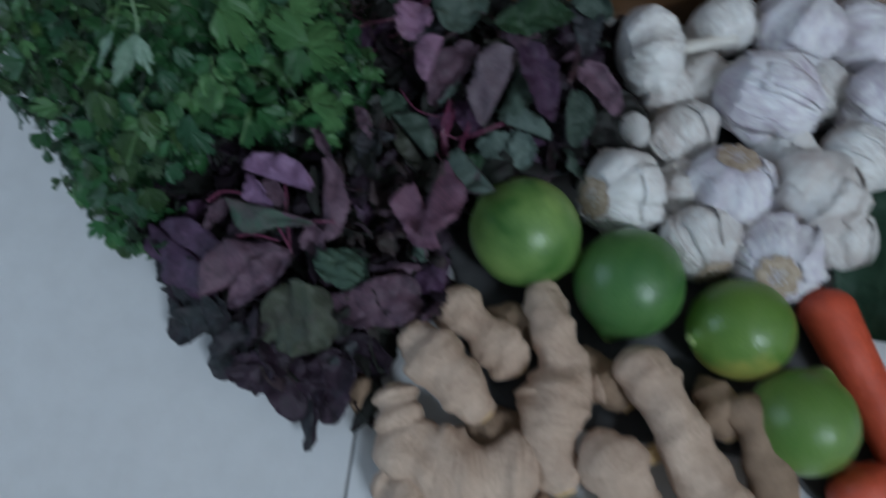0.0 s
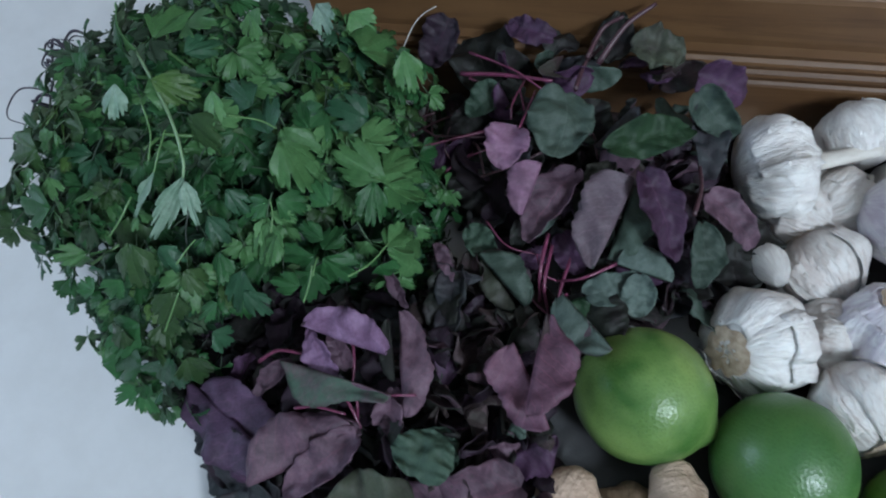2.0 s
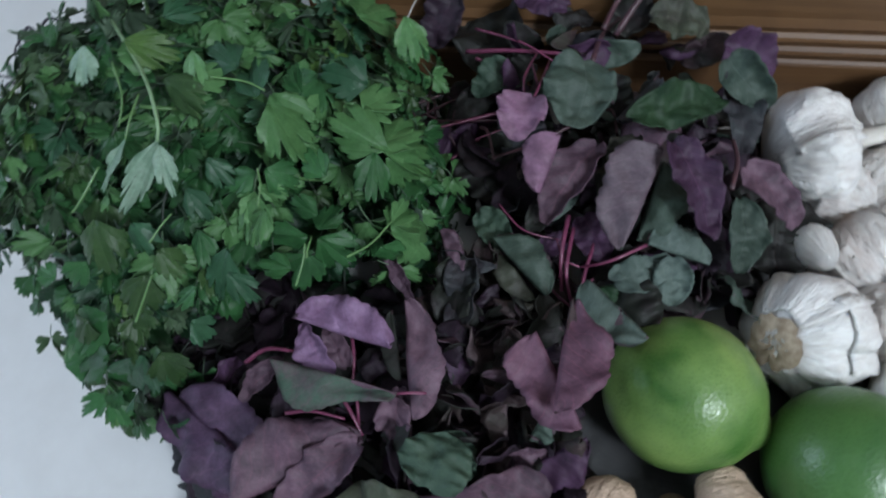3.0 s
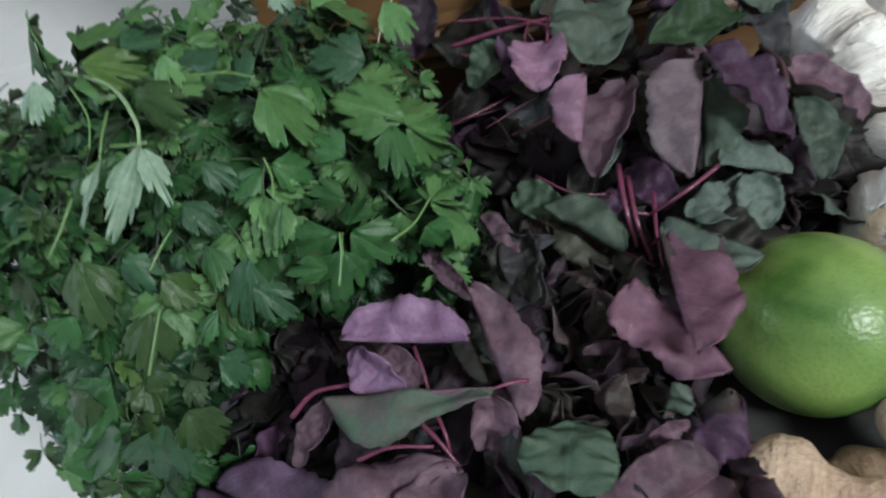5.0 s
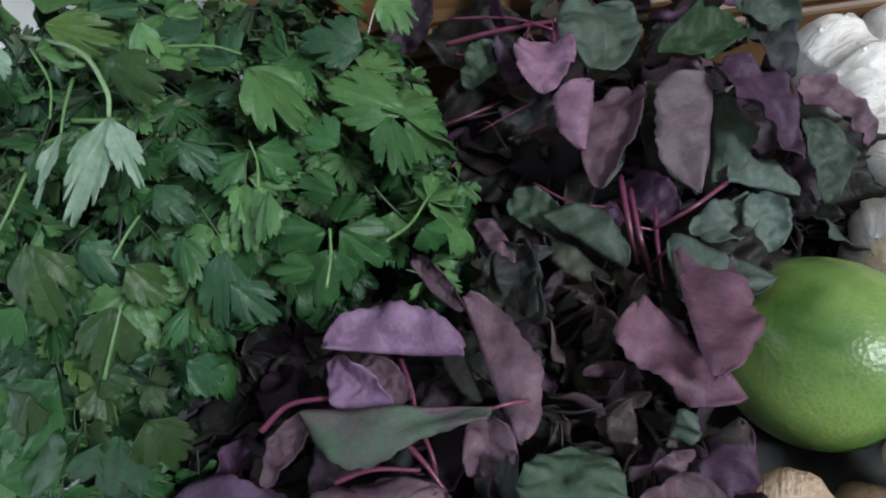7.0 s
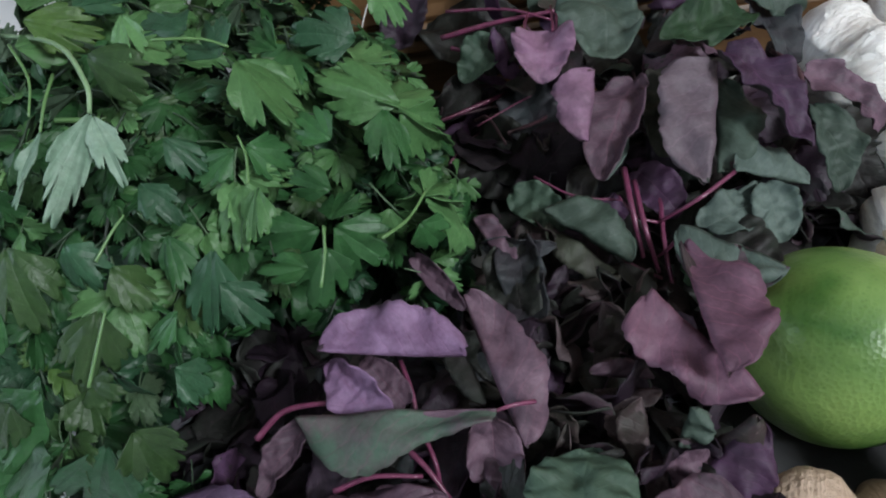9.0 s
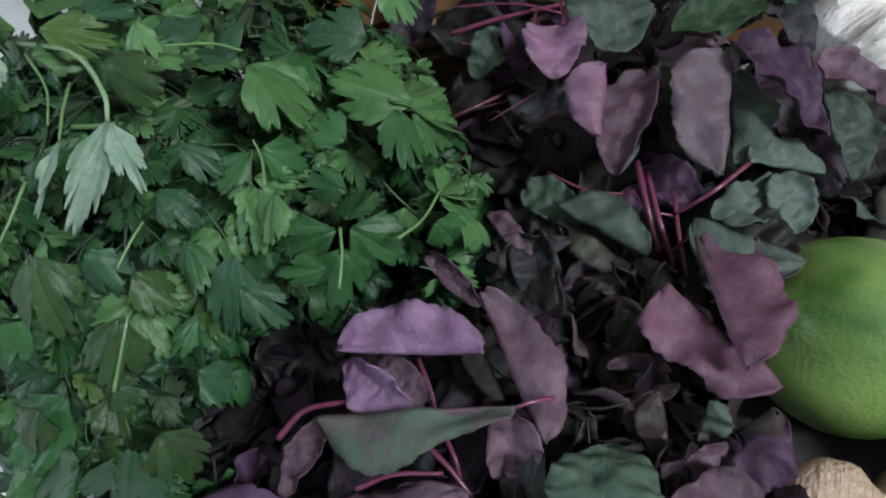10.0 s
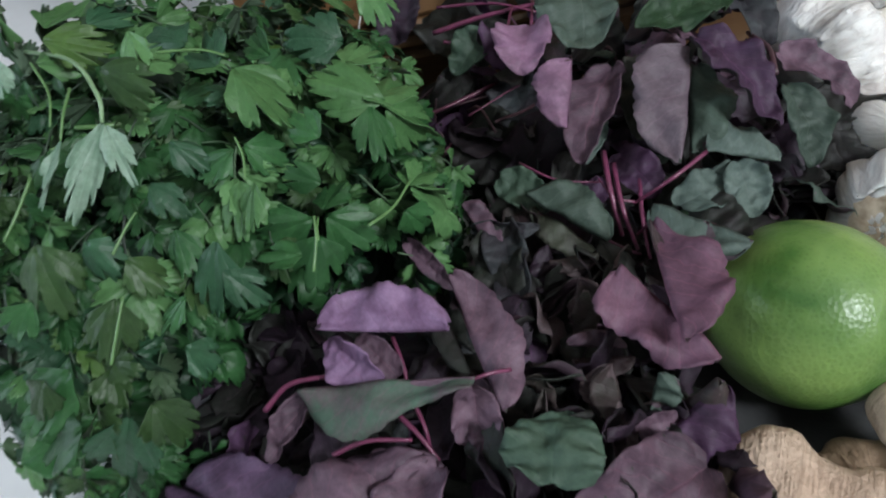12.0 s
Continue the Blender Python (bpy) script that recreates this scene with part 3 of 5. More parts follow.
def garlic(place, size, lean, skin, label, stalk=0.5, root=True, lobes=7, squat=0.86, neck=1.0, thick=0.19):
    """A garlic bulb: cloves bulging under papery skin, a dry neck and a root plate."""
    thing = empty("garlic_bulb", label, "garlic", "garlic bulbs heaped beside the limes", place)
    m = Matrix.Translation(place) @ pose(0, 0, 0, *lean)
    seed = place[0] * 311 + place[1] * 173
    R = size / 2
    nu, nv = 30, 54
    verts, uvs = [], []
    for i in range(nu + 1):
        s = i / nu
        # from the root plate (s=0) to the neck (s=1)
        if s < 0.72:
            a = math.pi * (0.06 + 0.80 * s / 0.72)
            prof, z = math.sin(a), -math.cos(a) * squat
        else:
            k = (s - 0.72) / 0.28
            a = math.pi * 0.86
            prof = math.sin(a) * (1 - k) ** 1.4 + 0.17 * (1 - (1 - k) ** 2)
            z = -math.cos(a) * squat + 0.42 * k * neck
        bulge = max(0.0, math.sin(math.pi * min(1, s / 0.85))) ** 0.7
        for j in range(nv):
            b = 2 * math.pi * j / nv
            w = b + 0.25 * noise.noise(Vector((seed, b, 0)))
            clove = abs(math.sin(w * lobes / 2)) ** 0.6
            d = Vector((math.cos(b), math.sin(b), z))
            r = prof * (0.88 + 0.15 * clove * bulge) * (1 + 0.15 * noise.noise(d * 1.6 + Vector((seed, 0, 0))) + 0.025 * noise.noise(d * 6 + Vector((0, seed, 0))))
            verts.append(Vector((math.cos(b) * r, math.sin(b) * r, z)) * R)
            uvs.append((j / nv, s))
    faces = [(i * nv + j, i * nv + (j + 1) % nv, (i + 1) * nv + (j + 1) % nv, (i + 1) * nv + j) for i in range(nu) for j in range(nv)]
    faces += [tuple(range(nv - 1, -1, -1)), tuple(nu * nv + j for j in range(nv))]
    part_of("bulb", mesh_of("bulb", verts, faces, [skin], uvs=uvs), thing, m)
    block = np.array([tuple(q) for q in verts]).reshape(nu + 1, nv, 3)
    for k in range(5):
        j0, wide = random.Random(seed + k).randrange(nv), random.Random(seed * 3 + k).randrange(6, 14)
        lo, hi = random.Random(seed * 5 + k).choice(((3, 17), (6, 22), (9, 24)))
        grid = block[lo:hi][:, [(j0 + q) % nv for q in range(wide)]].copy()
        for i in range(grid.shape[0]):
            for j in range(wide):
                rim = max(abs(2 * j / (wide - 1) - 1) ** 3, abs(2 * i / (grid.shape[0] - 1) - 1) ** 4)
                grid[i, j] *= 1.010 + 0.004 * k + 0.06 * rim * (1 + 1.4 * noise.noise(Vector((i * 0.5, j * 0.8, seed + k))))
        uv = np.stack(np.meshgrid(np.linspace(lo / nu, hi / nu, hi - lo), np.linspace(0, wide / nv, wide), indexing="ij")[::-1], axis=2)
        v, f, w, u = shell(grid, uv, 0.0003)
        part_of("skin_flake", mesh_of("skin_flake", v, f, [skin], None, u), thing, m)
    if stalk:
        z0 = R * (squat * 0.90 + 0.38 * neck)
        line = smooth_line([(0, 0, z0), (R * 0.04, 0, z0 + R * 0.4 * stalk), (R * 0.16, R * 0.05, z0 + R * stalk)], 5)
        v, f, u = tube_data(line, R * np.linspace(thick, thick * 0.85, len(line)), 10, 0.25, seed, 0.75)
        part_of("stalk", mesh_of("stalk", v, f, [GARLIC_STALK], uvs=u), thing, m, "dry cut stalk")
    if root:
        rings, sides = 9, 30
        v = [Vector((0, 0, -R * squat * 0.96))]
        for i in range(1, rings):
            a = math.pi * 0.150 * i / (rings - 1)
            for j in range(sides):
                b = 2 * math.pi * j / sides
                k = 1 + 0.05 * noise.noise(Vector((math.cos(b) * i, math.sin(b) * i, seed))) + 0.04 * i * noise.noise(Vector((b * 3, seed, 0)))
                v.append(Vector((math.sin(a) * math.cos(b) * k, math.sin(a) * math.sin(b) * k, -squat * (0.985 - 0.055 * (i / rings) ** 3 + 0.030 * noise.noise(Vector((i * 0.9, b * 6, seed))) + 0.02 * noise.noise(Vector((i * 2.1, b * 13, seed)))))) * R)
        f = [(0, 1 + (j + 1) % sides, 1 + j) for j in range(sides)]
        f += [(1 + i * sides + j, 1 + i * sides + (j + 1) % sides, 1 + (i + 1) * sides + (j + 1) % sides, 1 + (i + 1) * sides + j) for i in range(rings - 2) for j in range(sides)]
        part_of("root_plate", mesh_of("root_plate", v, f, [GARLIC_ROOT]), thing, m, "brown fibrous root plate")
    return thing


def clove(place, size, lean, label):
    thing = empty("garlic_clove", label, "garlic", "", place)
    line = smooth_line([(0, 0, -0.5), (0.04, 0, -0.2), (0.05, 0, 0.15), (0.0, 0, 0.55)], 7) * size
    t = np.linspace(0, 1, len(line))
    radii = size * 0.42 * np.sin(math.pi * (0.06 + 0.88 * t ** 0.85)) ** 0.7
    v, f, u = tube_data(line, radii, 18, 0.15, place[0] * 99, 0.85)
    part_of("skin", mesh_of("skin", v, f, [GARLIC_WHITE], uvs=u), thing, Matrix.Translation(place) @ pose(0, 0, 0, *lean))
    return thing


garlic((0.1370, 0.2800, 0.0290), 0.0510, (0, 78, 14), GARLIC_WHITE, "white garlic bulb with a cut dry stalk", 1.1, False, 6, 0.70, 0.2, 0.17)
garlic((0.1770, 0.3050, 0.0260), 0.0400, (-70, 20, 30), GARLIC_WHITE, "small white garlic bulb against the wooden rail", 0, False, 6, 0.8, 0.3)
garlic((0.2150, 0.3020, 0.0310), 0.0470, (-40, 25, 0), GARLIC_PURPLE, "white garlic bulb with faint purple streaks", 0, neck=0.3)
garlic((0.1960, 0.2570, 0.0310), 0.0480, (95, 0, 75), GARLIC_PURPLE, "large white garlic bulb lying on its side", 0, False, 6, 1.12, 0.25)
clove((0.1280, 0.2300, 0.0330), 0.0215, (62, 0, 20), "single smooth white garlic clove")
garlic((0.1245, 0.1980, 0.0240), 0.0450, (-118, 10, -66), GARLIC_WHITE, "white garlic bulb showing its brown root end", 0.3)
garlic((0.1780, 0.2070, 0.0280), 0.0440, (158, 8, 30), GARLIC_PURPLE, "purple-streaked white garlic bulb with its root hollow upwards", 0, True, 8, 0.8, 0.4)
garlic((0.2190, 0.2060, 0.0280), 0.0460, (65, 15, 140), GARLIC_TAN, "pinkish papery garlic bulb with brown root", 0, neck=0.5)
garlic((0.1640, 0.1760, 0.0215), 0.0410, (100, 0, 200), GARLIC_TAN, "papery garlic bulb with a wrinkled skin", 0.3, True, 6, neck=0.5)
garlic((0.1990, 0.1700, 0.0220), 0.0440, (-140, -25, 10), GARLIC_PURPLE, "white garlic bulb with a dark root hollow", 0.4)
garlic((0.2480, 0.3020, 0.0280), 0.0430, (30, 40, 60), GARLIC_PURPLE, "white garlic bulb beside the cabinet rail", 0, neck=0.5)
garlic((0.2600, 0.2620, 0.0270), 0.0460, (70, 30, 10), GARLIC_PURPLE, "purple-streaked white garlic bulb", 0.4, neck=0.6)
garlic((0.2420, 0.2300, 0.0200), 0.0400, (80, 0, 60), GARLIC_WHITE, "white garlic bulb lying on its side", 0.6)
# bulbs underneath take the greyer papery skin, which carries the shade in the heap
garlic((0.1560, 0.2380, 0.0180), 0.0390, (100, 30, 40), GARLIC_TAN, "papery garlic bulb under the others, dulled for shade", 0.3, neck=0.5)
garlic((0.1690, 0.2720, 0.0160), 0.0370, (90, 10, 130), GARLIC_TAN, "papery garlic bulb under the others, dulled for shade", 0.3, neck=0.5)

for place, size, lean in (((0.1500, 0.2640, 0.0150), 0.0360, (80, 20, 60)), ((0.2090, 0.2330, 0.0150), 0.0370, (95, 0, 150)), ((0.2330, 0.2740, 0.0150), 0.0370, (70, 10, 20)), ((0.1990, 0.2820, 0.0140), 0.0350, (100, 30, 90)), ((0.2350, 0.1880, 0.0140), 0.0350, (85, 0, 200)), ((0.1560, 0.2060, 0.0140), 0.0340, (90, 15, 260)), ((0.1840, 0.1880, 0.0140), 0.0340, (75, 15, 300))):
    garlic(place, size, lean, GARLIC_TAN, "papery garlic bulb under the others, dulled for shade", 0.3, False, 6, neck=0.5)

# ---- ginger ----


def ginger(lines, label, skin=None, seed=1.0):
    """A ginger root: swollen fingers that grow out of one another; each finger is (points, radius)."""
    skin = skin or GINGER_SKIN
    thing = empty("ginger_root", label, "ginger", "ginger roots heaped on the floor", lines[0][0][0])
    first = True
    for k, (points, radius) in enumerate(lines):
        line = smooth_line(points, 12)
        t = np.linspace(0, 1, len(line))
        caps = np.clip(np.minimum(t, 1 - t) * np.sum(np.linalg.norm(np.diff(line, axis=0), axis=1)) / (radius * 0.9), 0, 1)
        caps = np.sqrt(np.clip(1 - (1 - caps) ** 2, 0.03, 1))
        radii = 0.86 * radius * caps * (1 + 0.15 * np.sin(t * 9 + seed * 3 + k) + 0.09 * np.sin(t * 19 + seed) + 0.03 * np.sin(t * 47 + seed * 5))
        v, f, u = tube_data(line, radii, 24, 0.38, seed + k, 0.90)
        body = part_of("rhizome" if first else "finger", mesh_of("finger", v, f, [skin], uvs=u), thing)
        first = False
        # a dry broken end where a finger was snapped off
        d = (line[-1] - line[-4]) / np.linalg.norm(line[-1] - line[-4])
        e = line[-1] - d * radius * 0.16
        v, f, u = tube_data(np.array([e - d * 0.001, e + d * radius * 0.10, e + d * radius * 0.13]), [radius * 0.42, radius * 0.36, radius * 0.16], 14, 0.6, seed)
        part_of("broken_end", mesh_of("broken_end", v, f, [GINGER_CUT], uvs=u), thing, None, "dry fibrous broken end")
    return thing


ginger([([(0.0295, 0.1155, 0.034), (0.0490, 0.0975, 0.036), (0.0700, 0.0795, 0.030)], 0.0145)], "pale tan ginger finger", seed=1.2)
ginger([([(0.040, 0.133, 0.024), (0.062, 0.120, 0.026), (0.084, 0.103, 0.022)], 0.0115)], "slim tan ginger finger", seed=2.3)
ginger([([(0.088, 0.146, 0.024), (0.094, 0.126, 0.028), (0.101, 0.108, 0.026), (0.099, 0.088, 0.026), (0.099, 0.070, 0.022), (0.107, 0.052, 0.018)], 0.0145), ([(0.094, 0.096, 0.026), (0.092, 0.084, 0.029)], 0.0135)], "long knobbly tan ginger root", seed=3.1)
ginger([([(0.131, 0.119, 0.022), (0.143, 0.100, 0.028), (0.154, 0.082, 0.028), (0.168, 0.056, 0.022), (0.176, 0.038, 0.018)], 0.0148), ([(0.124, 0.104, 0.018), (0.114, 0.100, 0.017)], 0.0105)], "long tan ginger root with a short knob", seed=4.4)
ginger([([(0.022, 0.071, 0.019), (0.040, 0.060, 0.021), (0.060, 0.056, 0.022), (0.080, 0.060, 0.021), (0.096, 0.061, 0.018)], 0.0165), ([(0.036, 0.066, 0.022), (0.030, 0.078, 0.024), (0.025, 0.090, 0.022)], 0.0105)], "thick tan ginger root with an upturned finger", seed=5.7)
ginger([([(0.004, 0.083, 0.012), (0.014, 0.085, 0.014), (0.020, 0.080, 0.014)], 0.0110)], "small dark ginger knob", GINGER_DARK, 6.1)
ginger([([(0.116, 0.080, 0.026), (0.124, 0.068, 0.028), (0.136, 0.050, 0.022), (0.146, 0.036, 0.016)], 0.0140)], "tan ginger finger with a broken end", seed=7.9)
ginger([([(0.143, 0.078, 0.018), (0.147, 0.071, 0.020)], 0.0110)], "small orange-brown ginger knob", GINGER_CUT, 8.2)
ginger([([(0.166, 0.112, 0.016), (0.172, 0.098, 0.018), (0.179, 0.084, 0.016)], 0.0110)], "dark brown ginger finger", GINGER_DARK, 9.4)
ginger([([(0.184, 0.105, 0.020), (0.188, 0.088, 0.024), (0.195, 0.064, 0.020), (0.199, 0.044, 0.016)], 0.0120)], "dusty grey-brown ginger finger", GINGER_DARK, 10.6)
ginger([([(0.022, 0.050, 0.014), (0.036, 0.043, 0.016), (0.050, 0.030, 0.014)], 0.0140)], "pale tan ginger piece on the tiles", seed=11.3)
ginger([([(0.088, 0.044, 0.012), (0.110, 0.036, 0.014), (0.126, 0.026, 0.012)], 0.0125)], "pale tan ginger piece on the tiles", seed=12.8)
# filler roots whose dark skin adds to the shade in the gaps
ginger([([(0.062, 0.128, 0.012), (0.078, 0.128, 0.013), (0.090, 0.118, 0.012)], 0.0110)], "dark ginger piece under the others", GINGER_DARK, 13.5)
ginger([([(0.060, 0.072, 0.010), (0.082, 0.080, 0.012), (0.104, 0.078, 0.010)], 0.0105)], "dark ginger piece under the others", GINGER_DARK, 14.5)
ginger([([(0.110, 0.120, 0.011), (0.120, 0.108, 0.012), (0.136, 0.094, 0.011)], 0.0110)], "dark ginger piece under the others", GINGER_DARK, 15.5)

# ---- carrots ----


def carrot(points, radius, label, seed):
    thing = empty("carrot", label, "carrot", "carrots beside the limes", points[0])
    line = smooth_line(points, 12)
    t = np.linspace(0, 1, len(line))
    radii = radius * (1 - 0.62 * t ** 1.3) * np.sqrt(np.clip(1 - (1 - np.clip(t / 0.09, 0, 1)) ** 2, 0.05, 1)) * np.sqrt(np.clip((1 - t) / 0.04, 0.02, 1))
    v, f, u = tube_data(line, radii, 22, 0.07, seed)
    part_of("root", mesh_of("root", v, f, [CARROT_SKIN], uvs=u), thing)
    d = (line[0] - line[3]) / np.linalg.norm(line[0] - line[3])
    v, f, u = tube_data(np.array([line[0] - d * 0.001, line[0] + d * 0.0015, line[0] + d * 0.003]), [0.0045, 0.0038, 0.0015], 12, 0.3, seed)
    part_of("crown", mesh_of("crown", v, f, [CARROT_CROWN], uvs=u), thing, None, "dull brown crown")
    return thing


carrot([(0.2220, 0.1610, 0.0142), (0.2390, 0.1210, 0.0138), (0.2550, 0.0790, 0.0124), (0.2690, 0.0280, 0.0100)], 0.0134, "smooth red-orange carrot beside a lime", 1.0)
carrot([(0.2290, 0.0790, 0.0160), (0.2480, 0.0500, 0.0150), (0.2700, 0.0100, 0.0130), (0.2880, -0.0350, 0.0090)], 0.0155, "red-orange carrot lying beside another", 2.0)

# ---- leaves ----


def ovate_data(length, width, fold, bend, wave, seed, nu=13, nv=9, thick=0.00035, blunt=0.8):
    """A broad ovate blade along y: creased at its midrib, bent along its length, quilted between the veins, with a crimped edge."""
    u = np.linspace(0, 1, nu)
    v = np.linspace(-1, 1, nv)
    rnd = random.Random(seed * 11 + 5)
    blunt *= rnd.uniform(0.8, 1.15)
    flare = rnd.uniform(0.42, 0.62)
    half = 0.54 * width * np.sin(math.pi * (0.02 + 0.968 * u ** blunt)) ** flare
    ang = bend * (u - 0.15)
    step = np.diff(u, prepend=0)
    y, z = np.cumsum(np.cos(ang) * step), -np.cumsum(np.sin(ang) * step)
    chord = math.hypot(y[-1] - y[0], z[-1] - z[0])
    lean = math.atan2(z[-1] - z[0], y[-1] - y[0])
    y, z = (y - y[0]) * length / chord, (z - z[0]) * length / chord
    y, z = y * math.cos(lean) + z * math.sin(lean), -y * math.sin(lean) + z * math.cos(lean)
    grid = np.zeros((nu, nv, 3))
    phase = seed * 2.1
    crook = 0.10 * width * rnd.uniform(-1, 1)
    uneven = rnd.uniform(-0.35, 0.35)
    for i in range(nu):
        for j in range(nv):
            a, side = abs(v[j]), math.copysign(1, v[j])
            ripple = wave * width * a ** 2.4 * (math.sin(u[i] * 13 + phase + 2.0 * side) + 0.7 * math.sin(u[i] * 27 + phase * 2 - 1.3 * side))
            tooth = 1 + (0.032 * abs(math.sin(u[i] * 27 + phase)) + 0.085 * noise.noise(Vector((u[i] * 4.2, side * 3, seed)))) * a ** 3
            angle = fold * a * (1 + uneven * side)
            quilt = 0.009 * width * math.sin((u[i] - 0.5 * a) * 46 + phase) * min(1, 3 * a) * (1 - 0.4 * a)
            grid[i, j] = (side * half[i] * a * math.cos(angle) * tooth * (1 + 0.5 * uneven * side) + crook * math.sin(math.pi * u[i]), y[i] - 0.06 * length * a * (1 - u[i]) * 0.8, z[i] + half[i] * a * math.sin(angle) + (ripple + quilt) * half[i] / (0.5 * width))
            q = Vector((grid[i, j, 0] * 1.6 / width, grid[i, j, 1] * 1.6 / width, seed * 7))
            grid[i, j, 2] += 0.22 * width * noise.noise(q) + 0.10 * width * noise.noise(q * 2.7) + 0.03 * width * noise.noise(q * 6.5)
    uv = np.stack(np.meshgrid(u, (v + 1) / 2, indexing="ij")[::-1], axis=2)
    return shell(grid, uv, thick)


UP = empty("amaranth_bunch", "bunch of green and mauve red-amaranth leaves on dark red stems", "leafy vegetable", "red amaranth bunches", (0.06, 0.25, 0.0))
LO = empty("amaranth_bunch", "bunch of purple red-amaranth leaves with wavy folded blades", "leafy vegetable", "red amaranth bunches", (-0.01, 0.14, 0.0))
COR = empty("coriander_bunch", "large domed bunch of fresh green coriander", "herb bunch", "", (-0.115, 0.245, 0.0))
count = 0


def amaranth_leaf(bunch, base, tip, width, look_of, fold, bend, roll):
    global count
    count += 1
    length = (Vector(tip) - Vector(base)).length
    v, f, w, u = ovate_data(length, width * 1.08, fold, bend, 0.085, count, 41, 15)
    me = mesh_of("leaf", v, f, AMARANTH_FACES[look_of], w, u)
    part_of("leaf", me, bunch, frame_to(base, tip, (-0.15, -0.5, 1), roll))


def folded_data(length, width, side, blunt, back, seed, nu=45, nv=15, thick=0.00035):
    """A blade folded double at its midrib: the near half lies to one side of the midrib, the far half behind it."""
    us, vs = np.linspace(0, 1, nu), np.linspace(-1, 1, nv)
    grid = np.zeros((nu, nv, 3))
    for i, u in enumerate(us):
        half = 1.08 * width * math.sin(math.pi * (0.015 + 0.972 * u ** blunt)) ** 0.5
        sag = -0.012 * length * math.sin(math.pi * u) * side
        for j, q in enumerate(vs):
            s, a = q * side, abs(q)
            edge = 1 + 0.06 * abs(math.sin(u * 30 + seed)) * a**4 + 0.24 * noise.noise(Vector((u * 4, seed, s))) * a
            hump = 0.011 * width * math.sin((u - 0.5 * a) * 46 + seed) * min(1, 3 * a) + 0.11 * width * math.sin(u * 17 + seed + 2 * s) * a**3 + 0.30 * width * noise.noise(Vector((u * 3.4, s * 1.3, seed))) + 0.10 * width * noise.noise(Vector((u * 7, s * 2.6, seed + 9)))
            if s >= 0:
                grid[i, j] = (half * q * edge + sag, u * length, 0.10 * half * math.sin(a * 2.6) + hump)
            else:
                grid[i, j] = (-half * q * back * edge + sag, u * length, -0.40 * half * a**0.7 + hump * 0.5)
    uv = np.stack(np.meshgrid(us, (vs + 1) / 2, indexing="ij")[::-1], axis=2)
    return shell(grid, uv, thick)


def folded_leaf(bunch, base, tip, width, look_of, side, blunt, back):
    global count
    count += 1
    v, f, w, uvs = folded_data((Vector(tip) - Vector(base)).length, width, side, blunt, back, count * 5.3)
    part_of("leaf", mesh_of("leaf", v, f, AMARANTH_FACES[look_of], w, uvs), bunch, frame_to(base, tip, (0, -0.35, 1), 0))


def red_stem(bunch, points, radius, dark=False):
    tube("stem", points, radius, STALK_DARK if dark else STALK_RED, bunch, 0.7, 7)


def leaflet_grid(length, width, seed, nr=5, nt=31, cup=0.25, droop=0.4):
    """A coriander leaflet along y: a wedge that widens to three lobes with blunt teeth, pleated along the vein of each lobe."""
    rnd = random.Random(seed)
    t = np.linspace(-1, 1, nt)
    whole = 1 - 0.30 * np.abs(t) ** 2.2
    edge = whole.copy()
    half = rnd.uniform(0.30, 0.40)
    for side in (-1, 1):
        edge -= rnd.uniform(0.22, 0.48) * np.exp(-(((t - side * half) / rnd.uniform(0.05, 0.085)) ** 2))
    count_of = rnd.uniform(12.5, 15.5)
    teeth = rnd.uniform(0.11, 0.15) * (1 - np.abs(np.sin(t * count_of + rnd.uniform(0, 3)))) ** 1.3 + 0.05 * (0.5 + 0.5 * np.sin(t * 7.3 + rnd.uniform(0, 6)))
    open_to = rnd.uniform(0.95, 1.30)
    ang = t * open_to
    r = np.linspace(0.02, 1, nr) ** 0.8
    grid = np.zeros((nr, nt, 3))
    ph, pleat, lean = rnd.uniform(0, 6), rnd.uniform(0.05, 0.22) * rnd.choice((-1, 1, 1)), rnd.uniform(-0.25, 0.25)
    crease = np.minimum(np.minimum(np.abs(t), np.abs(t - 0.70)), np.abs(t + 0.70))
    spread = math.sin(min(open_to, 1.35)) * 1.66
    for i in range(nr):
        s = min(1, max(0, (r[i] - 0.50) / 0.50))
        s = s * s * (3 - 2 * s)
        rr = r[i] * (whole * (1 - s) + edge * s) * (1 - teeth * min(1, max(0, (r[i] - 0.72) / 0.28)))
        x, y = rr * np.sin(ang), rr * np.cos(ang)
        z = cup * x**2 + lean * x - droop * 0.6 * y**2 + pleat * rr * crease + 0.05 * rr**1.5 * np.sin(4.5 * t + ph) + 0.045 * s * np.sin(8 * t + 2 * ph)
        grid[i] = np.stack([x * width / spread, y * length, z * (length + width) / 2], axis=1)
    uv = np.stack(np.meshgrid(r, (t + 1) / 2, indexing="ij")[::-1], axis=2)
    return grid, uv


def coriander_leaflet(base, tip, width, look_of):
    global count
    count += 1
    length = (Vector(tip) - Vector(base)).length
    rnd = random.Random(count * 17)
    grid, uv = leaflet_grid(length, (1.25 * width if look_of == "pale" else max(width, rnd.uniform(0.78, 1.0) * length)), count * 13, 9, 111, rnd.uniform(-0.6, 0.3), rnd.uniform(0.0, 0.6))
    v, f, w, u = shell(grid, uv, 0.0003)
    part_of("leaflet", mesh_of("leaflet", v, f, CORIANDER_FACES[look_of], w, u), COR, frame_to(base, tip, (0.1, -0.6, 1), rnd.uniform(-22, 22)))


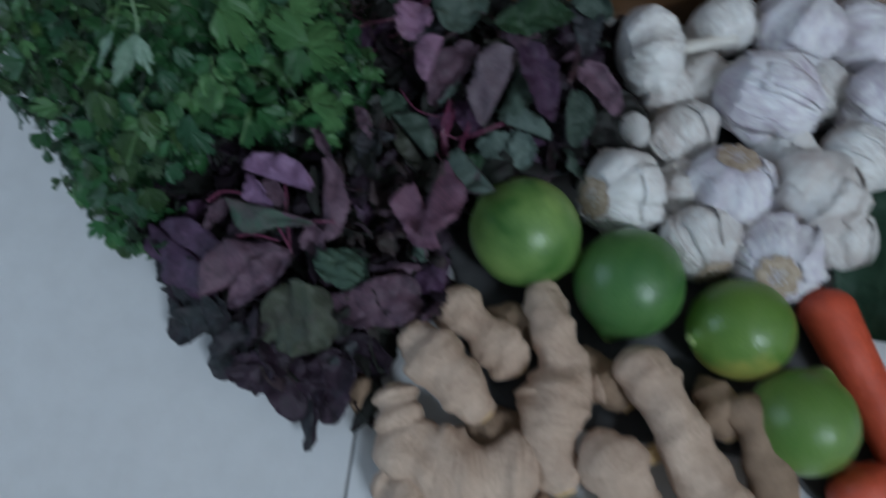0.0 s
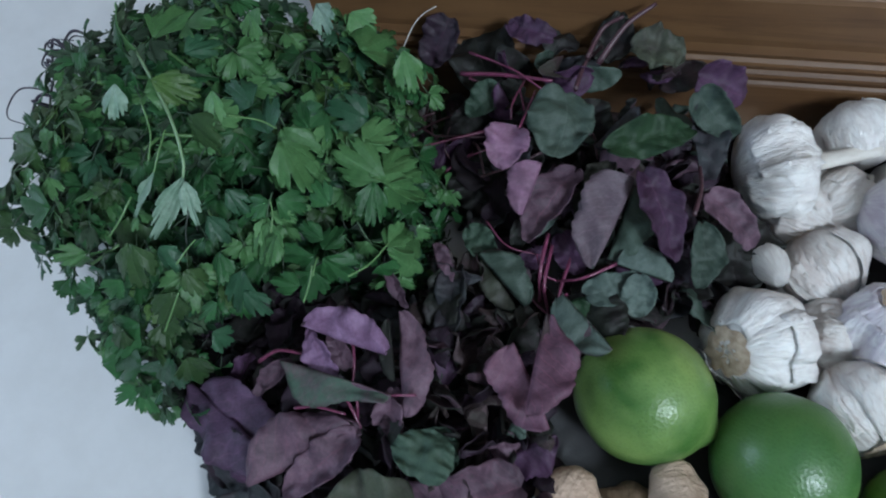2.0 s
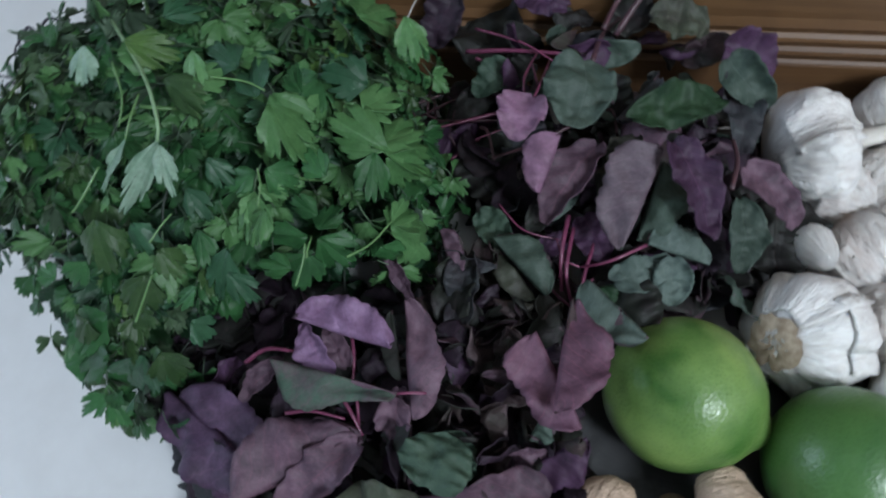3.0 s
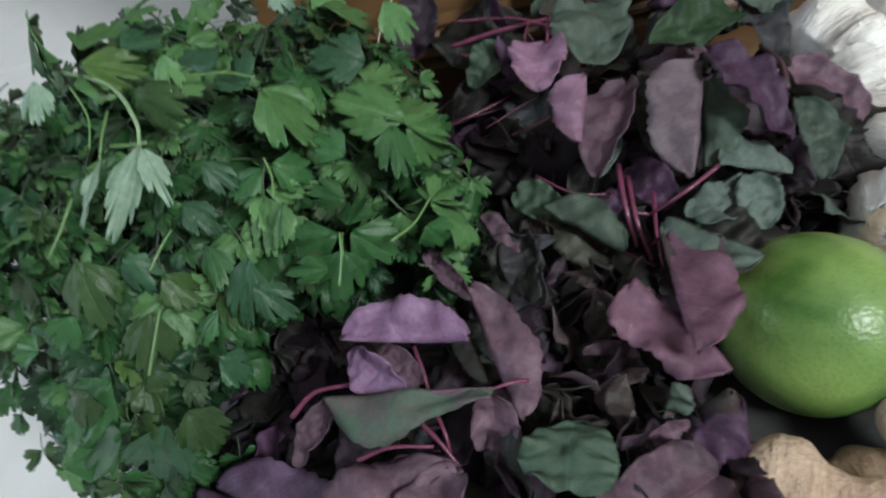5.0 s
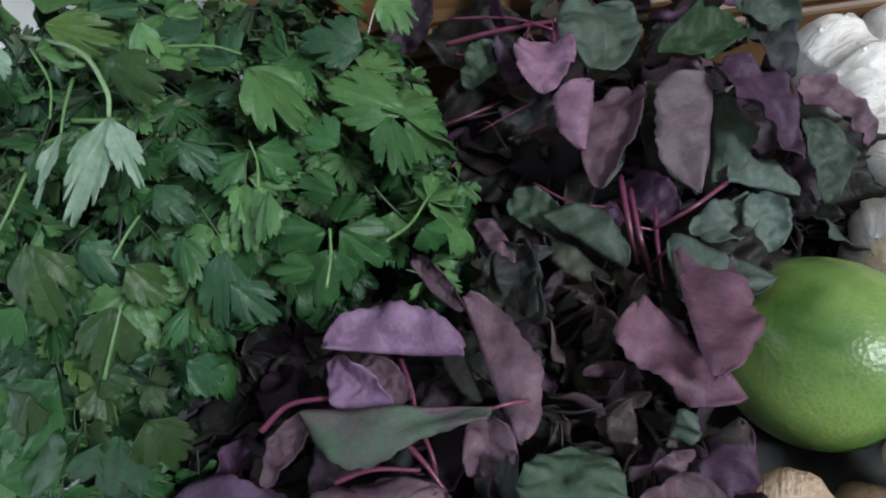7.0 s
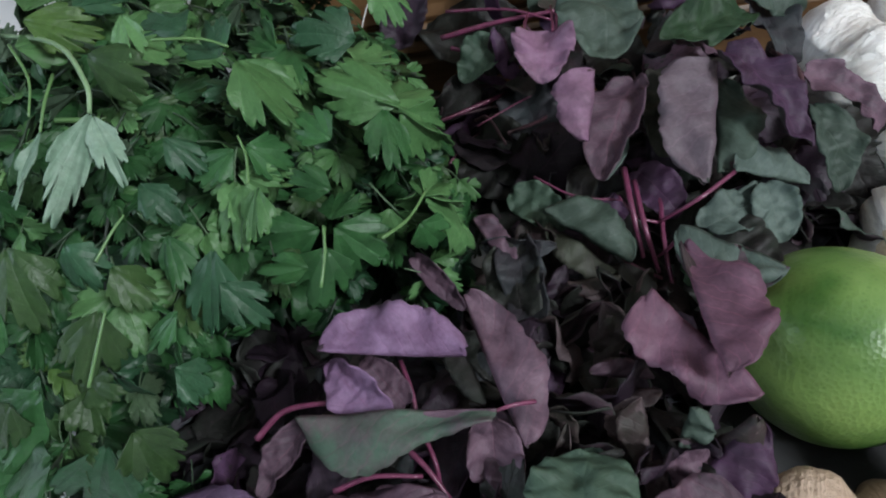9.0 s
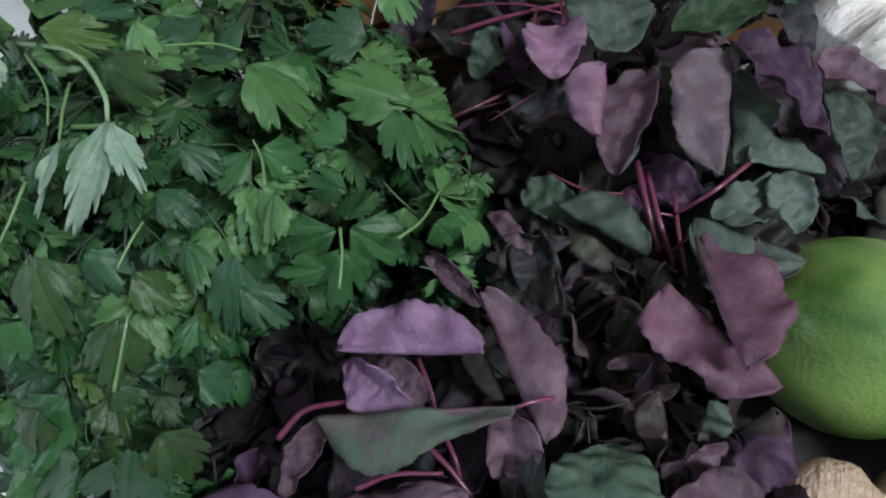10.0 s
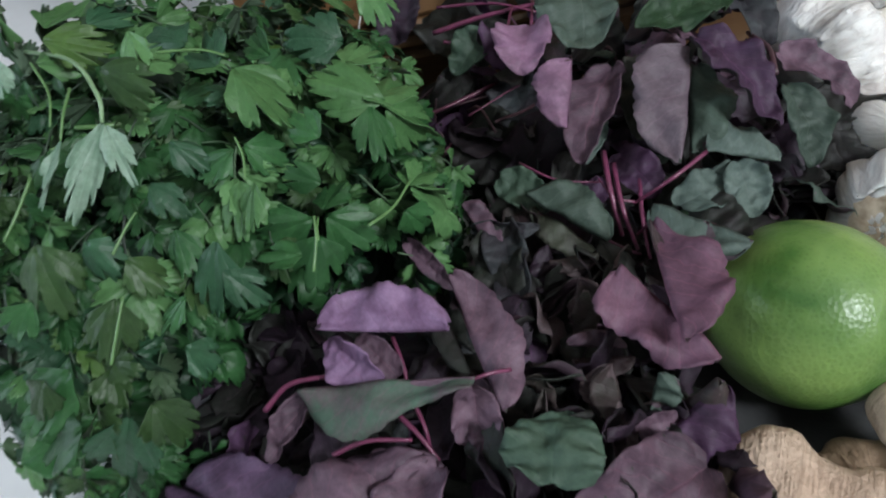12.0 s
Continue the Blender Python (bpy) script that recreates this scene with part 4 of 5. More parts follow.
def coriander_stalk(points, radius):
    tube("stalk", points, radius, STALK_PALE if radius > 0.00049 else STALK_GREEN, COR, 0.75, 6)


# ---- the leaves that lie on top ----
amaranth_leaf(UP, (0.0616, 0.2541, 0.0617), (0.0517, 0.2397, 0.0482), 0.0168, "dark", 0.2, 0.6, 20)
amaranth_leaf(UP, (0.1155, 0.2458, 0.0413), (0.1189, 0.2214, 0.0252), 0.0275, "dark", 0.2, 0.5, -20)
amaranth_leaf(UP, (0.0531, 0.2059, 0.0418), (0.0618, 0.1829, 0.0310), 0.0237, "dark", 0.1, 0.6, 10)
amaranth_leaf(UP, (0.0199, 0.2974, 0.0577), (0.0050, 0.2912, 0.0477), 0.0109, "dark", 0.3, 0.5, 0)
amaranth_leaf(UP, (0.0300, 0.2782, 0.0410), (0.0059, 0.2857, 0.0322), 0.0219, "dark", 0.2, 0.4, 0)
# the next two, low between the bunches, are dark in place of shade
amaranth_leaf(UP, (0.0155, 0.2779, 0.0364), (0.0241, 0.2554, 0.0268), 0.0255, "dark", 0.1, 0.4, 0)
amaranth_leaf(UP, (-0.0006, 0.2723, 0.0364), (0.0149, 0.2506, 0.0247), 0.0249, "dark", 0.1, 0.4, 15)
amaranth_leaf(UP, (0.0441, 0.2892, 0.0563), (0.0562, 0.2781, 0.0452), 0.0198, "dark", 0.2, 0.5, 0)
amaranth_leaf(UP, (0.0692, 0.2911, 0.0605), (0.0685, 0.2794, 0.0498), 0.0090, "dark", 0.6, 0.4, 40)
amaranth_leaf(UP, (0.0315, 0.3072, 0.0782), (0.0115, 0.3200, 0.0730), 0.0111, "purple", 0.4, 0.7, 0)
amaranth_leaf(UP, (0.0666, 0.3146, 0.0672), (0.0904, 0.3147, 0.0627), 0.0173, "oliveleaf", 0.4, 0.6, -10)
amaranth_leaf(UP, (0.0920, 0.2853, 0.0743), (0.1096, 0.2731, 0.0629), 0.0148, "green", 0.5, 0.7, 10)
amaranth_leaf(UP, (0.0952, 0.3013, 0.0651), (0.1178, 0.3014, 0.0541), 0.0173, "purple", 0.4, 0.7, 0)
amaranth_leaf(UP, (0.0371, 0.3294, 0.0575), (0.0308, 0.3164, 0.0587), 0.0176, "dark", 0.3, 0.6, 0)
amaranth_leaf(UP, (0.0519, 0.3255, 0.0626), (0.0672, 0.3169, 0.0623), 0.0204, "dark", 0.3, 0.6, 0)
amaranth_leaf(UP, (-0.0168, 0.3280, 0.0666), (-0.0249, 0.3126, 0.0505), 0.0178, "darkpurple", 0.4, 0.6, 0)
amaranth_leaf(UP, (0.0049, 0.3035, 0.0486), (-0.0093, 0.3460, 0.0475), 0.0273, "dark", 0.3, 0.6, 0)
amaranth_leaf(LO, (-0.0168, 0.1520, 0.0552), (-0.0172, 0.1398, 0.0354), 0.0118, "mauve", 0.4, 0.4, 0)
amaranth_leaf(LO, (-0.0035, 0.1247, 0.0582), (0.0023, 0.1411, 0.0564), 0.0192, "leafgreen", 0.05, 0.5, 0)
amaranth_leaf(LO, (0.0001, 0.2084, 0.0475), (-0.0025, 0.1777, 0.0363), 0.0145, "dark", 0.3, 0.4, 15)
folded_leaf(LO, (-0.0593, 0.1263, 0.0405), (-0.1064, 0.1544, 0.0297), 0.0145, "violet", -1, 0.9, 0.9)
folded_leaf(LO, (-0.0665, 0.1163, 0.0406), (-0.0278, 0.1395, 0.0420), 0.0163, "mauve", -1, 0.9, 0.9)
amaranth_leaf(LO, (-0.0595, 0.1129, 0.0305), (-0.0947, 0.1214, 0.0157), 0.0178, "slate", 0.3, 0.5, 0)
amaranth_leaf(LO, (-0.0794, 0.1298, 0.0255), (-0.1045, 0.1394, 0.0126), 0.0185, "slate", 0.3, 0.5, 0)
amaranth_leaf(LO, (-0.0038, 0.1133, 0.0451), (-0.0363, 0.1049, 0.0353), 0.0285, "oliveleaf", 0.1, 0.5, 0)
amaranth_leaf(LO, (-0.0565, 0.1086, 0.0254), (-0.0907, 0.1233, 0.0126), 0.0199, "slate", 0.3, 0.5, 0)
amaranth_leaf(LO, (-0.0484, 0.1086, 0.0254), (-0.0603, 0.0851, 0.0101), 0.0163, "slate", 0.3, 0.5, 0)
amaranth_leaf(LO, (-0.0151, 0.0994, 0.0252), (-0.0209, 0.0711, 0.0120), 0.0270, "darkpurple", 0.3, 0.6, 0)
amaranth_leaf(LO, (0.0011, 0.1006, 0.0301), (-0.0037, 0.0701, 0.0120), 0.0209, "darkpurple", 0.3, 0.6, 0)
amaranth_leaf(LO, (0.0329, 0.1279, 0.0407), (-0.0048, 0.1169, 0.0351), 0.0203, "mauve", 0.3, 0.8, 0)
amaranth_leaf(LO, (-0.0415, 0.0956, 0.0304), (-0.0350, 0.0812, 0.0150), 0.0201, "darkpurple", 0.3, 0.6, 0)
amaranth_leaf(LO, (0.0123, 0.1096, 0.0300), (0.0084, 0.0934, 0.0120), 0.0252, "darkpurple", 0.3, 0.6, 0)
amaranth_leaf(UP, (0.0380, 0.2750, 0.0810), (0.0350, 0.2470, 0.0770), 0.0225, "green", 0.12, 0.5, -8)
amaranth_leaf(UP, (0.0210, 0.2540, 0.0840), (0.0150, 0.2400, 0.0760), 0.0154, "pink", 0.35, 0.7, 6)
folded_leaf(UP, (0.0310, 0.2440, 0.0760), (0.0250, 0.2270, 0.0640), 0.0094, "pink", 1, 0.75, 0.6)
amaranth_leaf(UP, (0.0450, 0.2480, 0.0660), (0.0280, 0.2200, 0.0540), 0.0155, "mauve", 0.45, 0.5, 20)
amaranth_leaf(UP, (0.0380, 0.2380, 0.0560), (0.0300, 0.2250, 0.0500), 0.0071, "palegreen", 0.3, 0.5, 0)
folded_leaf(UP, (0.0670, 0.2430, 0.0710), (0.0540, 0.2090, 0.0580), 0.0151, "lilacgrey", 1, 0.58, 0.4)
folded_leaf(UP, (0.0680, 0.2420, 0.0660), (0.0600, 0.2160, 0.0540), 0.0110, "green", -1, 0.8, 0.5)
amaranth_leaf(UP, (0.0590, 0.2540, 0.0640), (0.0490, 0.2280, 0.0520), 0.0119, "oliveleaf", 0.4, 0.5, 18)
amaranth_leaf(UP, (0.0700, 0.2450, 0.0730), (0.0850, 0.2150, 0.0580), 0.0166, "purple", 0.5, 0.7, -22)
amaranth_leaf(UP, (0.0980, 0.2460, 0.0600), (0.1180, 0.2300, 0.0460), 0.0135, "mauve", 0.4, 0.6, -15)
amaranth_leaf(UP, (0.0960, 0.2340, 0.0560), (0.0980, 0.2130, 0.0400), 0.0125, "green", 0.35, 0.6, -12)
folded_leaf(UP, (0.0630, 0.2130, 0.0560), (0.0860, 0.2110, 0.0480), 0.0098, "palegreen", -1, 0.8, 0.8)
amaranth_leaf(UP, (0.0730, 0.2120, 0.0500), (0.0740, 0.1980, 0.0400), 0.0119, "palegreen", 0.25, 0.6, 6)
folded_leaf(UP, (0.0430, 0.1990, 0.0540), (0.0620, 0.1780, 0.0570), 0.0112, "palegreen", 1, 0.9, 1)
amaranth_leaf(UP, (0.0530, 0.2030, 0.0460), (0.0750, 0.2130, 0.0450), 0.0118, "palegreen", 0.3, 0.6, -10)
amaranth_leaf(UP, (0.0030, 0.2280, 0.0480), (0.0160, 0.2150, 0.0420), 0.0109, "leafgreen", 0.3, 0.5, 0)
folded_leaf(UP, (0.0090, 0.2140, 0.0520), (0.0290, 0.1950, 0.0470), 0.0100, "green", -1, 1, 1)
folded_leaf(UP, (0.0110, 0.2150, 0.0460), (0.0260, 0.1960, 0.0420), 0.0073, "oliveleaf", 1, 1, 0.8)
amaranth_leaf(UP, (0.0240, 0.2160, 0.0400), (0.0380, 0.2260, 0.0380), 0.0080, "purple", 0.4, 0.6, 0)
amaranth_leaf(UP, (0.0440, 0.1930, 0.0400), (0.0670, 0.2020, 0.0360), 0.0129, "deepgreen", 0.2, 0.4, 0)
amaranth_leaf(UP, (0.0560, 0.2540, 0.0740), (0.0920, 0.2720, 0.0660), 0.0146, "deepgreen", 0.4, 0.5, 0)
amaranth_leaf(UP, (0.0600, 0.2630, 0.0700), (0.0760, 0.2600, 0.0620), 0.0083, "mauve", 0.4, 0.6, -15)
amaranth_leaf(UP, (0.0980, 0.2880, 0.0660), (0.1000, 0.2550, 0.0560), 0.0139, "slate", 0.4, 0.6, -15)
folded_leaf(UP, (0.0520, 0.2610, 0.0660), (0.0680, 0.2830, 0.0660), 0.0071, "slate", 1, 0.9, 0.8)
amaranth_leaf(UP, (0.0090, 0.2950, 0.0600), (-0.0040, 0.2850, 0.0500), 0.0124, "leafgreen", 0.3, 0.6, 0)
amaranth_leaf(UP, (0.0160, 0.2820, 0.0460), (0.0210, 0.2570, 0.0360), 0.0175, "slate", 0.2, 0.5, 10)
amaranth_leaf(UP, (0.0420, 0.2300, 0.0460), (0.0510, 0.2160, 0.0380), 0.0125, "purple", 0.3, 0.5, 0)
red_stem(UP, [(0.0360, 0.2260, 0.0520), (0.0340, 0.2110, 0.0500), (0.0350, 0.2010, 0.0400)], 0.00101)
red_stem(UP, [(0.0380, 0.2220, 0.0500), (0.0360, 0.2050, 0.0480), (0.0390, 0.1980, 0.0360)], 0.00092)
red_stem(UP, [(0.0630, 0.2130, 0.0560), (0.0500, 0.2060, 0.0550), (0.0410, 0.2080, 0.0460)], 0.00071)
red_stem(UP, [(0.0410, 0.2080, 0.0460), (0.0350, 0.2100, 0.0480), (0.0320, 0.2170, 0.0500)], 0.00048)
red_stem(UP, [(0.0100, 0.2310, 0.0500), (0.0200, 0.2200, 0.0500), (0.0340, 0.2190, 0.0460)], 0.00045)
red_stem(UP, [(0.0290, 0.2110, 0.0360), (0.0320, 0.2030, 0.0360), (0.0400, 0.1970, 0.0340)], 0.00068)
red_stem(UP, [(0.0470, 0.2230, 0.0420), (0.0430, 0.2070, 0.0400), (0.0420, 0.1950, 0.0340)], 0.00086)
red_stem(UP, [(0.0450, 0.2010, 0.0500), (0.0430, 0.2010, 0.0440), (0.0400, 0.2020, 0.0380)], 0.00062)
red_stem(UP, [(0.0210, 0.2540, 0.0840), (0.0230, 0.2630, 0.0820), (0.0260, 0.2780, 0.0780)], 0.00052)
red_stem(UP, [(0.0170, 0.2690, 0.0700), (0.0170, 0.2760, 0.0720), (0.0210, 0.2900, 0.0700)], 0.00054)
folded_leaf(LO, (-0.0200, 0.1650, 0.0620), (-0.0540, 0.1730, 0.0620), 0.0113, "lilac", 1, 0.95, 0.5)
amaranth_leaf(LO, (-0.0410, 0.1580, 0.0520), (-0.0540, 0.1750, 0.0540), 0.0113, "lilac", 0.4, 0.6, -10)
amaranth_leaf(LO, (-0.0360, 0.1620, 0.0500), (-0.0450, 0.1740, 0.0540), 0.0072, "mauve", 0.45, 0.6, 12)
folded_leaf(LO, (-0.0110, 0.1450, 0.0540), (-0.0180, 0.1830, 0.0600), 0.0105, "mauve", 1, 1, 0.3)
folded_leaf(LO, (-0.0170, 0.1590, 0.0500), (-0.0230, 0.1820, 0.0540), 0.0048, "dark", -1, 0.9, 0.4)
folded_leaf(LO, (-0.0160, 0.1500, 0.0640), (-0.0600, 0.1610, 0.0540), 0.0107, "twotone", -1, 1.9, 0.4)
amaranth_leaf(LO, (-0.0580, 0.1620, 0.0500), (-0.0730, 0.1500, 0.0400), 0.0075, "mauve", 0.5, 0.5, 10)
amaranth_leaf(LO, (-0.0170, 0.1560, 0.0500), (-0.0140, 0.1370, 0.0420), 0.0089, "mauve", 0.4, 0.5, 0)
folded_leaf(LO, (0.0260, 0.1750, 0.0600), (0.0410, 0.1460, 0.0580), 0.0135, "rose", 1, 0.7, 0.35)
folded_leaf(LO, (0.0370, 0.1870, 0.0620), (0.0320, 0.1480, 0.0660), 0.0129, "rose", -1, 1.25, 0.35)
amaranth_leaf(LO, (0.0000, 0.2100, 0.0460), (-0.0010, 0.1760, 0.0380), 0.0117, "slate", 0.4, 0.5, 14)
amaranth_leaf(LO, (-0.0290, 0.2070, 0.0500), (-0.0180, 0.1910, 0.0440), 0.0059, "mauve", 0.5, 0.5, 10)
folded_leaf(LO, (-0.0110, 0.2180, 0.0500), (-0.0040, 0.2000, 0.0440), 0.0066, "mauve", -1, 0.9, 1)
amaranth_leaf(LO, (-0.0090, 0.2110, 0.0460), (0.0110, 0.2060, 0.0460), 0.0067, "slate", 0.6, 0.5, 30)
folded_leaf(LO, (0.0120, 0.1700, 0.0360), (0.0160, 0.1800, 0.0520), 0.0065, "curled", 1, 1.3, 1.2)
folded_leaf(LO, (0.0190, 0.1700, 0.0360), (0.0180, 0.1770, 0.0500), 0.0050, "curled", -1, 1.2, 1.2)
folded_leaf(LO, (0.0190, 0.1420, 0.0340), (0.0180, 0.1540, 0.0500), 0.0067, "curled", -1, 1.4, 1.2)
folded_leaf(LO, (0.0260, 0.1470, 0.0340), (0.0290, 0.1510, 0.0460), 0.0060, "green", 1, 1.1, 1)
amaranth_leaf(LO, (-0.0020, 0.1470, 0.0360), (-0.0000, 0.1510, 0.0480), 0.0053, "curled", 0.8, 0.9, 0)
folded_leaf(LO, (0.0090, 0.1640, 0.0460), (0.0240, 0.1610, 0.0440), 0.0041, "mauve", -1, 0.9, 1)
folded_leaf(LO, (0.0100, 0.1630, 0.0400), (0.0260, 0.1600, 0.0400), 0.0048, "curled", 1, 0.9, 1)
amaranth_leaf(LO, (0.0020, 0.1310, 0.0440), (0.0020, 0.1440, 0.0500), 0.0144, "leafgreen", 0.08, 0.5, 0)
folded_leaf(LO, (0.0250, 0.1370, 0.0360), (0.0440, 0.1480, 0.0420), 0.0103, "purple", 1, 0.9, 0.9)
amaranth_leaf(LO, (0.0180, 0.1370, 0.0340), (0.0320, 0.1430, 0.0380), 0.0107, "mauve", 0.4, 0.8, 12)
amaranth_leaf(LO, (0.0110, 0.1390, 0.0340), (0.0200, 0.1420, 0.0400), 0.0081, "curled", 0.6, 0.8, 20)
folded_leaf(LO, (0.0110, 0.1940, 0.0440), (0.0250, 0.1920, 0.0460), 0.0047, "curled", 1, 0.9, 1)
folded_leaf(LO, (0.0140, 0.1870, 0.0360), (0.0120, 0.2000, 0.0440), 0.0078, "darkpurple", -1, 0.9, 1)
red_stem(LO, [(-0.0730, 0.1620, 0.0460), (-0.0650, 0.1660, 0.0500), (-0.0530, 0.1650, 0.0520)], 0.00089)
red_stem(LO, [(-0.0360, 0.1730, 0.0520), (-0.0340, 0.1640, 0.0500), (-0.0340, 0.1560, 0.0460)], 0.00069)
red_stem(LO, [(-0.0540, 0.1450, 0.0480), (-0.0450, 0.1460, 0.0500), (-0.0340, 0.1450, 0.0480)], 0.00069)
red_stem(LO, [(-0.0370, 0.1530, 0.0460), (-0.0330, 0.1480, 0.0440), (-0.0290, 0.1420, 0.0400)], 0.00079)
red_stem(LO, [(-0.0330, 0.1560, 0.0460), (-0.0310, 0.1490, 0.0440), (-0.0310, 0.1440, 0.0380)], 0.00067)
red_stem(LO, [(-0.0070, 0.1520, 0.0600), (-0.0120, 0.1510, 0.0620), (-0.0180, 0.1500, 0.0620)], 0.00055)
folded_leaf(LO, (-0.0680, 0.1180, 0.0360), (-0.0310, 0.1400, 0.0460), 0.0133, "mauve", -1, 0.9, 0.8)
amaranth_leaf(LO, (-0.0290, 0.1380, 0.0450), (-0.0540, 0.1150, 0.0360), 0.0144, "mauve", 0.45, 0.6, 16)
folded_leaf(LO, (-0.1000, 0.1510, 0.0340), (-0.0560, 0.1240, 0.0360), 0.0138, "violet", -1, 0.9, 0.5)
folded_leaf(LO, (-0.0960, 0.1430, 0.0300), (-0.0630, 0.1220, 0.0320), 0.0109, "purple", 1, 0.9, 0.8)
folded_leaf(LO, (-0.0600, 0.1440, 0.0400), (-0.0430, 0.1560, 0.0460), 0.0091, "darkpurple", -1, 0.9, 0.8)
folded_leaf(LO, (-0.0080, 0.1250, 0.0400), (0.0230, 0.1280, 0.0400), 0.0121, "mauve", 1, 1, 0.5)
amaranth_leaf(LO, (-0.0680, 0.1110, 0.0280), (-0.0880, 0.1030, 0.0140), 0.0162, "slate", 0.4, 0.6, 0)
coriander_leaflet((-0.1120, 0.2350, 0.1160), (-0.0980, 0.2440, 0.1120), 0.0119, "light")
coriander_leaflet((-0.1220, 0.2660, 0.1100), (-0.1180, 0.2910, 0.1080), 0.0138, "light")
coriander_leaflet((-0.1060, 0.2580, 0.1120), (-0.0950, 0.2700, 0.1100), 0.0133, "blue")
coriander_leaflet((-0.0860, 0.2020, 0.1170), (-0.0960, 0.1820, 0.1060), 0.0071, "pale")
coriander_leaflet((-0.0850, 0.2000, 0.1170), (-0.0810, 0.1870, 0.1100), 0.0059, "pale")
coriander_leaflet((-0.1000, 0.2060, 0.1120), (-0.1060, 0.1910, 0.1040), 0.0055, "pale")
coriander_leaflet((-0.0480, 0.1930, 0.0820), (-0.0640, 0.1900, 0.0810), 0.0154, "green")
coriander_leaflet((-0.0470, 0.1870, 0.0820), (-0.0510, 0.1770, 0.0700), 0.0168, "green")
coriander_leaflet((-0.0450, 0.1930, 0.0820), (-0.0340, 0.1890, 0.0710), 0.0196, "green")
coriander_leaflet((-0.0460, 0.1960, 0.0810), (-0.0410, 0.2080, 0.0800), 0.0120, "green")
coriander_leaflet((-0.0630, 0.1990, 0.0940), (-0.0650, 0.1850, 0.0860), 0.0124, "light")
coriander_leaflet((-0.0630, 0.2050, 0.0990), (-0.0740, 0.2010, 0.0960), 0.0116, "green")
coriander_leaflet((-0.0610, 0.2060, 0.0990), (-0.0510, 0.2060, 0.0900), 0.0132, "green")
# these two low leaflets are toned down in place of shade
coriander_leaflet((-0.1210, 0.2010, 0.0860), (-0.1210, 0.1850, 0.0700), 0.0122, "olive")
coriander_leaflet((-0.1240, 0.1490, 0.0660), (-0.1060, 0.1580, 0.0640), 0.0082, "green")
coriander_leaflet((-0.0430, 0.2390, 0.0940), (-0.0270, 0.2280, 0.0860), 0.0128, "light")
coriander_leaflet((-0.0640, 0.2330, 0.1040), (-0.0500, 0.2180, 0.0960), 0.0125, "light")
coriander_leaflet((-0.1083, 0.2379, 0.1209), (-0.0919, 0.2340, 0.1165), 0.0098, "yellow")
coriander_leaflet((-0.0852, 0.2236, 0.1140), (-0.0829, 0.2413, 0.1153), 0.0094, "light")
coriander_leaflet((-0.0934, 0.2266, 0.1156), (-0.0796, 0.2188, 0.1104), 0.0097, "olive")
coriander_leaflet((-0.0644, 0.2251, 0.1103), (-0.0715, 0.2417, 0.1132), 0.0114, "blue")
coriander_leaflet((-0.0725, 0.2348, 0.1127), (-0.0854, 0.2448, 0.1154), 0.0164, "blue")
coriander_leaflet((-0.0606, 0.2235, 0.1101), (-0.0482, 0.2087, 0.0992), 0.0099, "light")
coriander_leaflet((-0.0575, 0.1926, 0.0979), (-0.0617, 0.1827, 0.0913), 0.0120, "light")
coriander_leaflet((-0.0233, 0.1992, 0.0779), (-0.0057, 0.2133, 0.0580), 0.0081, "light")
coriander_leaflet((-0.0229, 0.2016, 0.0787), (-0.0137, 0.2136, 0.0674), 0.0065, "light")
coriander_leaflet((-0.0237, 0.2005, 0.0790), (-0.0177, 0.2140, 0.0746), 0.0092, "light")
coriander_leaflet((-0.0254, 0.1937, 0.0775), (-0.0196, 0.1938, 0.0663), 0.0089, "green")
coriander_leaflet((-0.0251, 0.2218, 0.0909), (-0.0438, 0.2250, 0.1022), 0.0091, "light")
coriander_leaflet((-0.0305, 0.2203, 0.0942), (-0.0181, 0.2388, 0.0814), 0.0097, "light")
coriander_leaflet((-0.0264, 0.2201, 0.0920), (-0.0143, 0.2410, 0.0722), 0.0085, "light")
coriander_leaflet((-0.0259, 0.2204, 0.0900), (-0.0145, 0.2226, 0.0736), 0.0081, "light")
coriander_leaflet((-0.0341, 0.2427, 0.0986), (-0.0492, 0.2441, 0.1058), 0.0106, "blue")
coriander_leaflet((-0.0295, 0.2208, 0.0918), (-0.0296, 0.2046, 0.0846), 0.0097, "green")
coriander_leaflet((-0.0347, 0.2327, 0.0981), (-0.0260, 0.2488, 0.0910), 0.0085, "light")
# most low front leaflets from here carry shade as a darker leaf tone
coriander_leaflet((-0.1068, 0.1830, 0.1017), (-0.1035, 0.1691, 0.0905), 0.0095, "olive")
coriander_leaflet((-0.0899, 0.1704, 0.0926), (-0.0969, 0.1598, 0.0820), 0.0128, "olive")
coriander_leaflet((-0.0861, 0.1764, 0.0980), (-0.0795, 0.1709, 0.0897), 0.0071, "olive")
coriander_leaflet((-0.0672, 0.1800, 0.0945), (-0.0723, 0.1663, 0.0832), 0.0083, "blue")
coriander_leaflet((-0.0667, 0.1739, 0.0907), (-0.0590, 0.1684, 0.0809), 0.0100, "blue")
coriander_leaflet((-0.0745, 0.1684, 0.0907), (-0.0829, 0.1637, 0.0851), 0.0053, "green")
coriander_leaflet((-0.0776, 0.1607, 0.0827), (-0.0714, 0.1583, 0.0753), 0.0120, "blue")
coriander_leaflet((-0.0877, 0.1526, 0.0755), (-0.0831, 0.1467, 0.0621), 0.0127, "olive")
coriander_leaflet((-0.1030, 0.1492, 0.0755), (-0.1203, 0.1479, 0.0698), 0.0080, "green")
